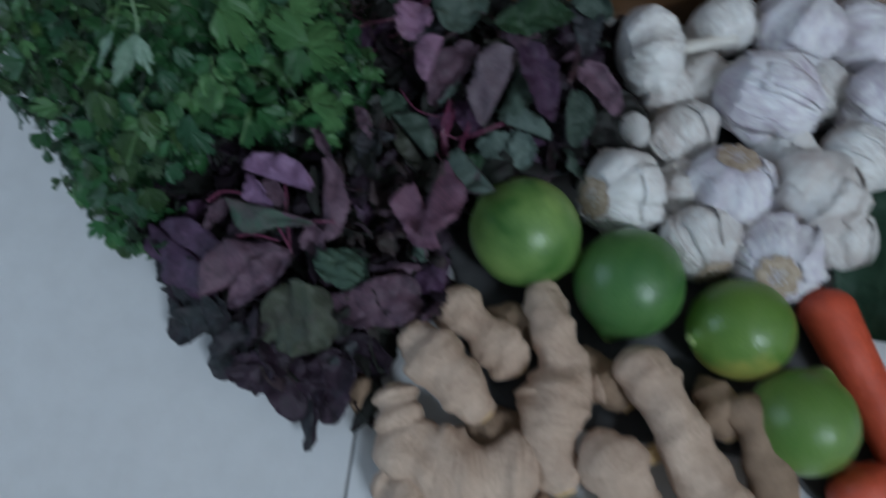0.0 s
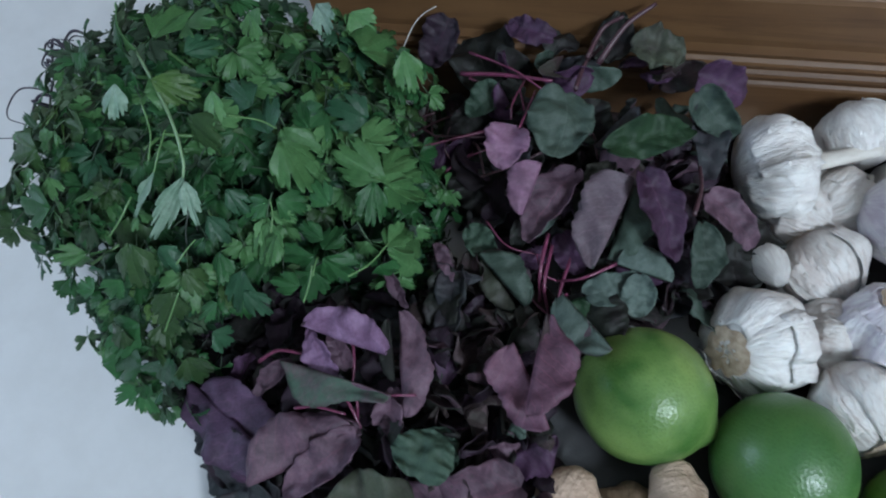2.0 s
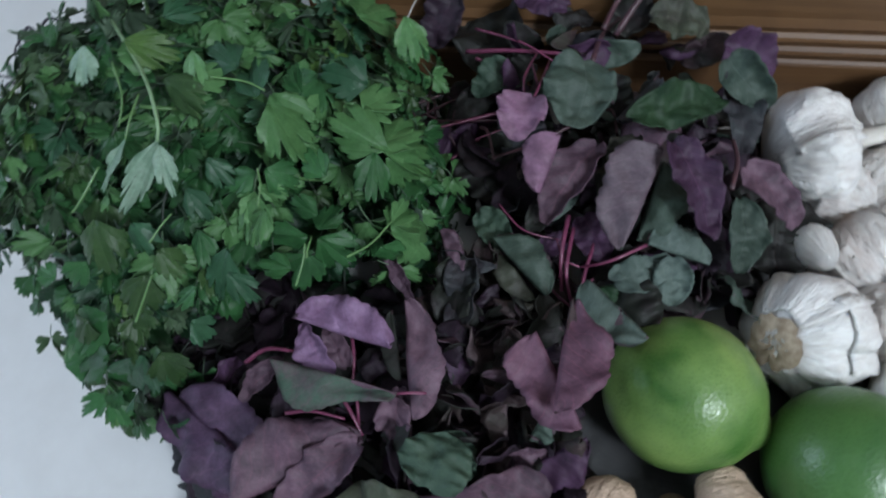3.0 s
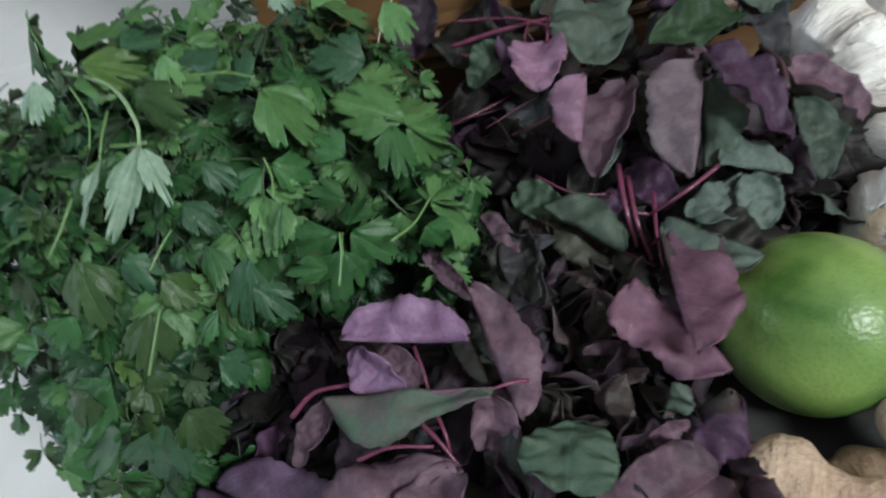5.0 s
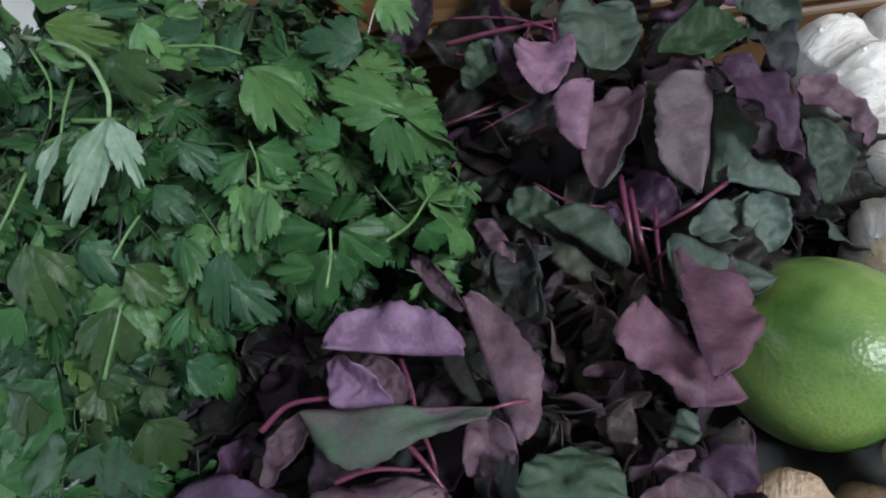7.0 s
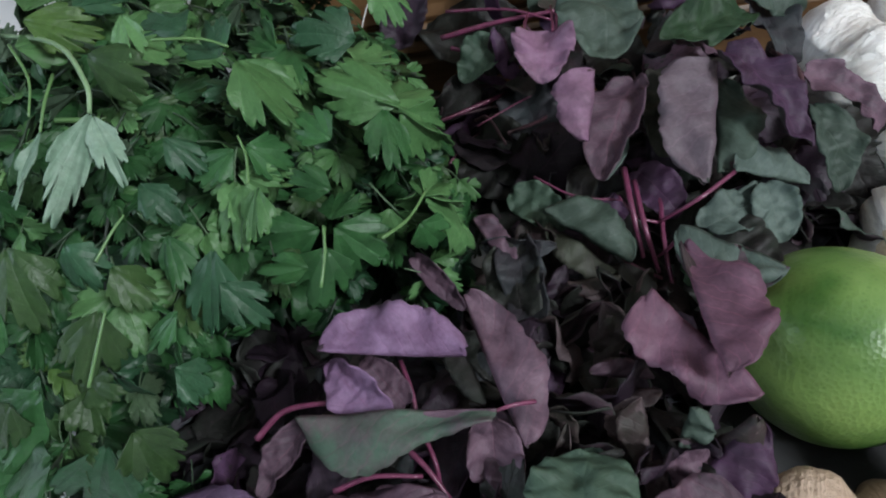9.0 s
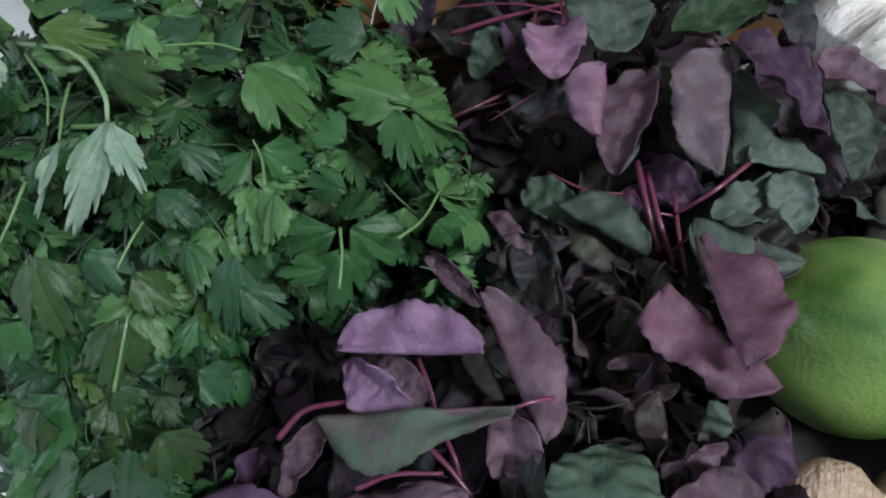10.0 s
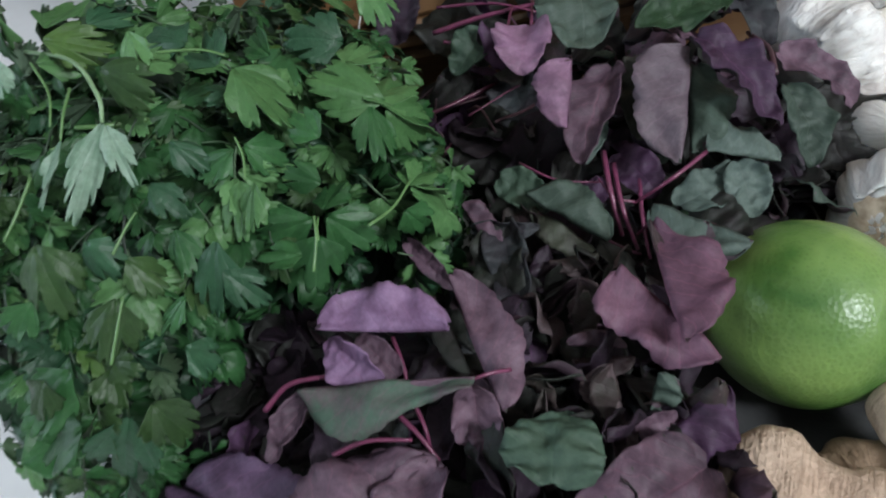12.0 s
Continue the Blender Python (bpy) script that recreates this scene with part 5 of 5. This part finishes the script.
coriander_leaflet((-0.0417, 0.2063, 0.0961), (-0.0499, 0.2137, 0.1005), 0.0091, "green")
coriander_leaflet((-0.0432, 0.1954, 0.0908), (-0.0525, 0.1988, 0.0952), 0.0075, "green")
coriander_leaflet((-0.0766, 0.2043, 0.1058), (-0.0681, 0.1990, 0.1001), 0.0101, "blue")
coriander_leaflet((-0.0822, 0.1960, 0.1015), (-0.0750, 0.1879, 0.0956), 0.0099, "blue")
coriander_leaflet((-0.1085, 0.1719, 0.0951), (-0.1163, 0.1664, 0.0892), 0.0103, "green")
coriander_leaflet((-0.1091, 0.1581, 0.0838), (-0.1162, 0.1533, 0.0757), 0.0105, "olive")
coriander_leaflet((-0.0974, 0.1846, 0.0981), (-0.0918, 0.1764, 0.0917), 0.0088, "blue")
coriander_leaflet((-0.0773, 0.1854, 0.0955), (-0.0754, 0.1754, 0.0882), 0.0085, "green")
coriander_leaflet((-0.0525, 0.2316, 0.1060), (-0.0605, 0.2420, 0.1092), 0.0102, "green")
coriander_leaflet((-0.0504, 0.1801, 0.0832), (-0.0606, 0.1808, 0.0870), 0.0073, "green")
coriander_leaflet((-0.1558, 0.2179, 0.1017), (-0.1738, 0.2167, 0.0940), 0.0132, "olive")
coriander_leaflet((-0.1424, 0.1951, 0.0992), (-0.1618, 0.1975, 0.0943), 0.0150, "green")
coriander_leaflet((-0.1351, 0.2230, 0.1074), (-0.1495, 0.2291, 0.1047), 0.0126, "olive")
coriander_leaflet((-0.1293, 0.2620, 0.1220), (-0.1442, 0.2709, 0.1051), 0.0120, "green")
coriander_leaflet((-0.0888, 0.2843, 0.1083), (-0.0818, 0.2703, 0.1079), 0.0126, "light")
coriander_leaflet((-0.0667, 0.2994, 0.0995), (-0.0564, 0.2835, 0.0988), 0.0116, "pale")
coriander_leaflet((-0.1120, 0.2764, 0.1090), (-0.0987, 0.2673, 0.1203), 0.0153, "light")
coriander_leaflet((-0.1282, 0.2608, 0.1231), (-0.1389, 0.2716, 0.1064), 0.0079, "light")
coriander_leaflet((-0.1212, 0.2357, 0.1201), (-0.1201, 0.2231, 0.1158), 0.0095, "pale")
coriander_leaflet((-0.0854, 0.2361, 0.1191), (-0.0842, 0.2233, 0.1138), 0.0090, "light")
coriander_leaflet((-0.0530, 0.2992, 0.0958), (-0.0429, 0.2920, 0.0910), 0.0183, "light")
coriander_leaflet((-0.0439, 0.2768, 0.0975), (-0.0358, 0.3008, 0.0827), 0.0180, "light")
coriander_leaflet((-0.0275, 0.2799, 0.0962), (-0.0210, 0.2645, 0.0880), 0.0148, "light")
# lowest front leaflets, one tone darker to hold the shade there
coriander_leaflet((-0.1050, 0.1613, 0.0818), (-0.1211, 0.1524, 0.0720), 0.0105, "green")
coriander_leaflet((-0.0952, 0.1529, 0.0713), (-0.1064, 0.1426, 0.0532), 0.0099, "blue")
coriander_leaflet((-0.1218, 0.1691, 0.0877), (-0.1300, 0.1722, 0.0886), 0.0094, "green")
# stalks of the leaves that lie on top
coriander_stalk([(-0.1340, 0.2680, 0.1040), (-0.0970, 0.2240, 0.1210), (-0.0860, 0.2060, 0.1210), (-0.0860, 0.2010, 0.1170)], 0.00062)
coriander_stalk([(-0.0990, 0.2200, 0.1160), (-0.0990, 0.2110, 0.1150), (-0.1000, 0.2050, 0.1120)], 0.00040)
coriander_stalk([(-0.0470, 0.1850, 0.0820), (-0.0470, 0.1880, 0.0830), (-0.0470, 0.1930, 0.0820)], 0.00040)
coriander_stalk([(-0.1090, 0.2287, 0.1201), (-0.1031, 0.2177, 0.1172), (-0.1021, 0.2082, 0.1141)], 0.00035)
coriander_stalk([(-0.0782, 0.2277, 0.1161), (-0.0680, 0.2281, 0.1141), (-0.0619, 0.2268, 0.1117)], 0.00040)
coriander_stalk([(-0.0593, 0.1925, 0.0993), (-0.0591, 0.1980, 0.1021), (-0.0605, 0.2025, 0.1045)], 0.00035)
coriander_stalk([(-0.0478, 0.1744, 0.0831), (-0.0460, 0.1806, 0.0869), (-0.0456, 0.1858, 0.0898)], 0.00040)
coriander_stalk([(-0.0341, 0.1860, 0.0825), (-0.0278, 0.1927, 0.0804), (-0.0225, 0.2020, 0.0798)], 0.00045)
coriander_stalk([(-0.0890, 0.1777, 0.0987), (-0.0858, 0.1829, 0.1009), (-0.0832, 0.1859, 0.1023)], 0.00035)
coriander_stalk([(-0.0934, 0.1583, 0.0844), (-0.0906, 0.1644, 0.0891), (-0.0883, 0.1699, 0.0929)], 0.00040)
coriander_stalk([(-0.1060, 0.1960, 0.1101), (-0.1094, 0.1882, 0.1067), (-0.1125, 0.1831, 0.1042)], 0.00040)
red_stem(UP, [(-0.0086, 0.3015, 0.0590), (0.0102, 0.2985, 0.0632), (0.0328, 0.2933, 0.0670)], 0.00108)
red_stem(UP, [(-0.0052, 0.3093, 0.0646), (0.0146, 0.2981, 0.0680), (0.0289, 0.2883, 0.0668)], 0.00066)
red_stem(UP, [(0.0190, 0.2866, 0.0690), (0.0209, 0.2814, 0.0666), (0.0218, 0.2784, 0.0643)], 0.00048)
red_stem(UP, [(0.0294, 0.2849, 0.0726), (0.0275, 0.2757, 0.0720), (0.0252, 0.2719, 0.0678)], 0.00048)
red_stem(UP, [(0.0519, 0.3031, 0.0683), (0.0618, 0.3160, 0.0780), (0.0737, 0.3248, 0.0827)], 0.00136, True)
red_stem(UP, [(0.0470, 0.3061, 0.0683), (0.0529, 0.3189, 0.0729), (0.0609, 0.3219, 0.0778)], 0.00120, True)
red_stem(UP, [(0.0429, 0.2898, 0.0664), (0.0470, 0.3079, 0.0632), (0.0539, 0.3139, 0.0680)], 0.00112, True)
red_stem(UP, [(0.0917, 0.2344, 0.0617), (0.0948, 0.2467, 0.0622), (0.0956, 0.2625, 0.0579)], 0.00104, True)

# ---- the body of the coriander bunch ----


def sprig_data(seed, nr, nt, thick=0.012):
    """A coriander leaf about 1 long: three lobed leaflets that spread from a thin stalk, each tilted its own way."""
    rnd = random.Random(seed)
    verts, faces, which, uvs = [], [], [], []
    for turn, start_at, long in ((0.0, 0.12, rnd.uniform(0.78, 0.92)), (rnd.uniform(0.95, 1.35), 0.0, rnd.uniform(0.66, 0.86)), (-rnd.uniform(0.95, 1.35), 0.0, rnd.uniform(0.66, 0.86))):
        grid, uv = leaflet_grid(long, long * rnd.uniform(0.85, 1.15), rnd.random() * 999, nr, nt, rnd.uniform(-0.5, 0.4), rnd.uniform(-0.1, 0.7))
        v, f, w, u = shell(grid, uv, thick)
        m = np.array(pose(0, 0, 0, 0, 0, -math.degrees(turn)) @ pose(0, 0, 0, rnd.uniform(-28, 22), rnd.uniform(-32, 32), 0))[:3, :3]
        v = v @ m.T + np.array((0.04 * math.sin(turn), start_at, 0.0))
        faces += [tuple(i + len(verts) for i in q) for q in f]
        verts += list(v)
        which += w
        uvs += list(u)
    line = smooth_line([(0.06 * rnd.uniform(-1, 1), -0.55, -0.16), (0, -0.2, -0.02), (0, 0.16, 0.0)], 3)
    v, f, u = tube_data(line, np.full(len(line), 0.022), 4)
    faces += [tuple(i + len(verts) for i in q) for q in f]
    verts += [np.array(q) for q in v]
    which += [1] * len(f)
    uvs += [np.array((0.3, 0.3))] * len(v)
    return np.array(verts), faces, which, np.array(uvs)


LEAF = 0.015
SHAPES = [sprig_data(100 + i, 6, 73) for i in range(16)]
SPRIGS = {look_of: [mesh_of("leaf", v * LEAF, f, CORIANDER_FACES[look_of], w, u) for v, f, w, u in SHAPES] for look_of in ("green", "light", "olive", "yellow", "blue", "deep")}
rnd = random.Random(5)
CENTRE, DOME = Vector((-0.112, 0.252, 0.0)), (0.110, 0.118, 0.107)


def on_dome(rnd, depth, sparse=True):
    """A place on the bunch's rounded outside, its outward way and the way down along it."""
    while True:
        d = Vector((rnd.gauss(0, 1), rnd.gauss(0, 1), abs(rnd.gauss(0, 1)))).normalized()
        k = (abs(d.x / DOME[0]) ** 2.5 + abs(d.y / DOME[1]) ** 2.5 + abs(d.z / DOME[2]) ** 2.5) ** (-0.4)
        clump = noise.noise(d * 4.2 + Vector((3.1, 0.7, 5.2)))
        p = CENTRE + d * k * depth * (0.985 + 0.15 * min(1, 1.6 * d.z) * min(clump, 0.14))
        out = Vector(((p.x - CENTRE.x) / DOME[0] ** 2, (p.y - CENTRE.y) / DOME[1] ** 2, p.z / DOME[2] ** 2)).normalized()
        if p.y < FRONT - 0.012 or p.z > 0.10 or p.x < LEFT - 0.03:
            if p.z > 0.008 and (p.x + 0.215) * 0.095 + (p.y - 0.245) * 0.089 > -0.0006:
                if p.y + 1.5 * (p.z - 0.06) - 0.327 - 0.7 * (p.x - p.z + 0.24) > 0.017:
                    continue
                if p.x > -0.094 and p.y < 0.203 and p.z < 0.075:
                    continue
                if sparse and p.x > -0.118 and p.y < 0.195 and p.z < 0.062 and rnd.random() < 0.35:
                    continue
                return p, out


def sprig_pose(rnd, p, out, size):
    fall = Vector((0, -0.35, -0.75)) + Vector((p.x - CENTRE.x, p.y - CENTRE.y, 0)) * 9 + noise.noise_vector(p * 55) * 1.1 + Vector((rnd.gauss(0, 0.3), rnd.gauss(0, 0.3), rnd.gauss(0, 0.2)))
    y = (fall - out * fall.dot(out) * 0.75).normalized()
    hint = out + noise.noise_vector(p * 70 + Vector((5, 5, 5))) * 0.8 + Vector((rnd.gauss(0, 0.5), rnd.gauss(0, 0.5), 0.4 + rnd.gauss(0, 0.3)))
    m = frame_to(p - y * size * 0.35, p + y * size, hint, rnd.uniform(-45, 45))
    return m @ Matrix.Scale(size, 4)


for i in range(300):
    p, out = on_dome(rnd, rnd.uniform(0.80, 0.99))
    key = rnd.choices(("green", "light", "olive", "yellow", "blue"), (46, 32, 10, 5, 12))[0]
    part_of("leaf", rnd.choice(SPRIGS[key]), COR, sprig_pose(rnd, p, out, rnd.uniform(0.0095, 0.0165)) @ Matrix.Scale(1 / LEAF, 4))

# the many small leaves between them and those deeper inside


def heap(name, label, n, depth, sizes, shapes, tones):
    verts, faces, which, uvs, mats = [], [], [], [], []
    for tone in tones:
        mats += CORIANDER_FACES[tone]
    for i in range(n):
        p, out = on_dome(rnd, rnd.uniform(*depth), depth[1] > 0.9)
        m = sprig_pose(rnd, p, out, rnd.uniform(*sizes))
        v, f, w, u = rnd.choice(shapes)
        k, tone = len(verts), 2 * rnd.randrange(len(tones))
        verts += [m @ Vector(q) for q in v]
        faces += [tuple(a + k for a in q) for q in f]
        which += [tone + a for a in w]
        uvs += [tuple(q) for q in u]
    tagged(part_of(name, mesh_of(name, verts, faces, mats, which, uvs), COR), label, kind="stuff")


LOW = [sprig_data(200 + i, 3, 19) for i in range(6)]
MIDDLE = [sprig_data(300 + i, 4, 45) for i in range(10)]
# the inner heap is toned dark so that the gaps read as shade
heap("inner_leaves", "inner coriander leaves coloured dark for shade", 800, (0.35, 0.84), (0.012, 0.018), LOW, ("deep", "deep", "green"))
heap("small_leaves", "small bright green coriander leaves", 470, (0.78, 0.98), (0.008, 0.0138), MIDDLE, ("green", "light", "green", "olive", "light", "blue"))

# long stalks inside the bunch
for i in range(16):
    a, r = rnd.uniform(0, 6.28), rnd.uniform(0.2, 0.8)
    foot = (-0.10 + 0.03 * rnd.gauss(0, 1), 0.27 + 0.02 * rnd.gauss(0, 1), 0.008 + 0.02 * rnd.random())
    head = (CENTRE.x + 0.1 * r * math.cos(a), min(0.315, CENTRE.y + 0.1 * r * math.sin(a)), 0.10 * math.sqrt(1 - r * r * 0.9))
    tube("stalk", [foot, ((foot[0] + head[0]) / 2, (foot[1] + head[1]) / 2, 0.62 * head[2] + 0.02), head], 0.0012, STALK_GREEN, COR, 0.6, 6, 5)

# withered dark fronds on the side of the bunch
for i in range(14):
    x0, y0 = -0.196 + rnd.uniform(-0.006, 0.012), 0.287 + rnd.uniform(-0.020, 0.022)
    dx, dy = -rnd.uniform(0.010, 0.026), rnd.uniform(-0.010, 0.012)
    curl = rnd.uniform(-1, 1)
    tube("withered_frond", [(x0, y0, 0.055), (x0 + dx * 0.6, y0 + dy * 0.3 + 0.004 * curl, 0.062), (x0 + dx, y0 + dy, 0.056), (x0 + dx * 1.2, y0 + dy * 1.3 - 0.006 * curl, 0.048), (x0 + dx * 0.9, y0 + dy * 1.4 - 0.008 * curl, 0.045)], rnd.uniform(0.0005, 0.0010), ROOT_DARK, COR, 0.5, 6, 5, "withered blackish frond")
tube("fine_root", [(-0.200, 0.288, 0.012), (-0.235, 0.290, 0.002), (-0.262, 0.288, 0.0012), (-0.300, 0.284, 0.001)], 0.0004, ROOT_DARK, COR, 0.6, 5, 5)

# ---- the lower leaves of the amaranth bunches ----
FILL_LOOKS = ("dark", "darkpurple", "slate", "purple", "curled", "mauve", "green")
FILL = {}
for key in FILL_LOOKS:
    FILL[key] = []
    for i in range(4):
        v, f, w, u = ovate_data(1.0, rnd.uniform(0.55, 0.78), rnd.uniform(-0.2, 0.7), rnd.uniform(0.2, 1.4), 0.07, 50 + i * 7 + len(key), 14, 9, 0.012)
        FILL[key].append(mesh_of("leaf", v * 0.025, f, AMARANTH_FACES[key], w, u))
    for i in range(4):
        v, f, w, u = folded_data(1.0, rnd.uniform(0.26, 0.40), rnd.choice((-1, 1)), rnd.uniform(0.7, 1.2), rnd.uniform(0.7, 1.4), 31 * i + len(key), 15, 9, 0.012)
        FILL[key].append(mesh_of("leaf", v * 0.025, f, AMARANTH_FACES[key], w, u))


def fill_bunch(bunch, centre, a, b, n, top, weights):
    for i in range(n):
        ang, r = rnd.uniform(0, 6.283), math.sqrt(rnd.random())
        x, y = centre[0] + a * r * math.cos(ang), centre[1] + b * r * math.sin(ang)
        size = rnd.uniform(0.016, 0.028)
        z = rnd.uniform(0.010, top * (1 - 0.55 * r * r))
        way = Vector((rnd.gauss(0, 1), rnd.gauss(0, 1) - 0.4, rnd.gauss(-0.15, 0.45))).normalized()
        base = Vector((x, y, z))
        tip = base + way * size
        tip.z = max(tip.z, 0.004)
        if max(base.y, tip.y) > FRONT - 0.006:
            continue
        if any(math.hypot(q.x - 0.080, q.y - 0.170) < 0.034 or (q.x > 0.022 and q.y < 0.126) for q in (base, tip)):
            continue
        m = frame_to(base, tip, (rnd.gauss(0, 0.5), rnd.gauss(-0.3, 0.5), 1), rnd.uniform(-40, 40)) @ Matrix.Scale(size / 0.025, 4)
        part_of("leaf", rnd.choice(FILL[rnd.choices(FILL_LOOKS, weights)[0]]), bunch, m)


# weights lean to near-black looks, which puts shade under the bunches into colour
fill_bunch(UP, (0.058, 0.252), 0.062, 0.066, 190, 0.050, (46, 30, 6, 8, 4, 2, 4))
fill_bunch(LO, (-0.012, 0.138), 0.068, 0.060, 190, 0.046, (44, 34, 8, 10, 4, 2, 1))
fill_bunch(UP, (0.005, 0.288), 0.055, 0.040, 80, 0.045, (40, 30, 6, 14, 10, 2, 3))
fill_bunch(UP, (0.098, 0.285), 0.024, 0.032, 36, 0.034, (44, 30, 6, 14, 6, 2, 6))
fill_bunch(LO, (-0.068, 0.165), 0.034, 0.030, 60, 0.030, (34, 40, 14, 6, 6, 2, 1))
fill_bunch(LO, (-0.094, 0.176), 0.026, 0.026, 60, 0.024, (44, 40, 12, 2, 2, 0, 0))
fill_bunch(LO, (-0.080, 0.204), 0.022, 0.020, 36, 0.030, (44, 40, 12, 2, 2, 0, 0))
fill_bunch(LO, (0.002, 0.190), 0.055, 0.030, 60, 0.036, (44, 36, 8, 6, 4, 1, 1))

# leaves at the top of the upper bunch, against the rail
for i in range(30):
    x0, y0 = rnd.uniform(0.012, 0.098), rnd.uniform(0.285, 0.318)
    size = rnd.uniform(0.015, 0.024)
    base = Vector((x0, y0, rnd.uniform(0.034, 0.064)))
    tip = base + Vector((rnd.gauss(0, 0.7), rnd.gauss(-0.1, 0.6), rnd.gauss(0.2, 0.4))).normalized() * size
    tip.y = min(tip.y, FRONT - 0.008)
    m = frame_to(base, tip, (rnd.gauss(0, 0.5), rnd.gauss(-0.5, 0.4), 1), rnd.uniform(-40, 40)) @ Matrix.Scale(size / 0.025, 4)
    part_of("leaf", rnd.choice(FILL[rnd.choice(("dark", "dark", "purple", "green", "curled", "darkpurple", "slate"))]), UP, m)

# upright wavy leaves seen edge on
for i in range(46):
    x0, y0 = rnd.uniform(-0.014, 0.040), rnd.uniform(0.118, 0.205)
    size = rnd.uniform(0.018, 0.028)
    base = Vector((x0, y0, rnd.uniform(0.020, 0.032)))
    tip = base + Vector((rnd.gauss(0, 0.35), rnd.gauss(0.1, 0.5), rnd.uniform(0.35, 0.8))).normalized() * size
    m = frame_to(base, tip, (rnd.gauss(0, 1), rnd.gauss(-0.4, 0.8), 0.2), rnd.uniform(-40, 40)) @ Matrix.Scale(size / 0.025, 4)
    part_of("leaf", rnd.choice(FILL[rnd.choice(("curled", "curled", "mauve", "darkpurple", "dark", "dark"))]), LO, m)

# dark red stems between the two bunches and the rail
for i in range(22):
    x0, y0 = rnd.uniform(-0.03, 0.05), rnd.uniform(0.27, 0.312)
    dx, dy = rnd.uniform(-0.05, 0.02), rnd.uniform(-0.025, 0.015)
    z0 = rnd.uniform(0.025, 0.052)
    tube("stem", [(x0, y0, z0), (x0 + dx * 0.5, min(0.322, y0 + dy * 0.4), z0 + rnd.uniform(-0.004, 0.008)), (x0 + dx, min(0.322, y0 + dy), z0 + rnd.uniform(-0.012, 0.006))], rnd.uniform(0.0004, 0.0009), rnd.choice((STALK_RED, STALK_DARK, STALK_DARK)), UP, 0.7, 6, 5)

# ---- dark green leaves, string and band ----
leaf = empty("dark_green_leaf", "broad flat dark green leaf with a crease", "leaf", "", (0.250, 0.190, 0))
v, f, w, u = ovate_data(0.11, 0.075, 0.25, 0.3, 0.02, 3, 22, 13)
part_of("blade", mesh_of("blade", v, f, DARK_LEAF, w, u), leaf, frame_to((0.285, 0.245, 0.016), (0.250, 0.145, 0.010), (0, 0, 1), 0))
leaf = empty("dark_green_leaf", "broad dark green leaf under the carrots", "leaf", "", (0.280, 0.170, 0))
v, f, w, u = ovate_data(0.12, 0.085, 0.2, 0.3, 0.02, 8, 22, 13)
part_of("blade", mesh_of("blade", v, f, DARK_LEAF, w, u), leaf, frame_to((0.325, 0.225, 0.010), (0.300, 0.110, 0.006), (0, 0, 1), 8))

string = empty("plastic_string", "thin white plastic string against the wooden rail", "string", "", (-0.037, 0.324, 0.06))
tube("strand", [(-0.040, 0.318, 0.052), (-0.034, 0.323, 0.064), (-0.029, 0.3255, 0.070), (-0.022, 0.3262, 0.075)], 0.00028, STRING_WHITE, string, 0.8, 6, 6)
band = empty("rubber_band", "red rubber band round the coriander stalks", "rubber band", "", (-0.05, 0.312, 0.05))
tube("band", [(-0.052, 0.312, 0.040), (-0.050, 0.319, 0.050), (-0.046, 0.318, 0.062), (-0.052, 0.311, 0.070)], 0.0012, BAND_RED, band, 1.0, 6, 6)

# ---- floor tiles ----
SIDE, JOINT = 0.60, 0.0013
tile_mesh = bevelled("tile", (JOINT / 2, JOINT / 2, -0.012), (SIDE - JOINT / 2, SIDE - JOINT / 2, 0.0), TILE, 0.0008)
x = 0.0075 - 5 * SIDE
while x < E + 0.2:
    y = 0.479 - 4 * SIDE
    while y < N + 0.2:
        part_of("tile", tile_mesh, floor, Matrix.Translation((x, y, 0)))
        y += SIDE
    x += SIDE
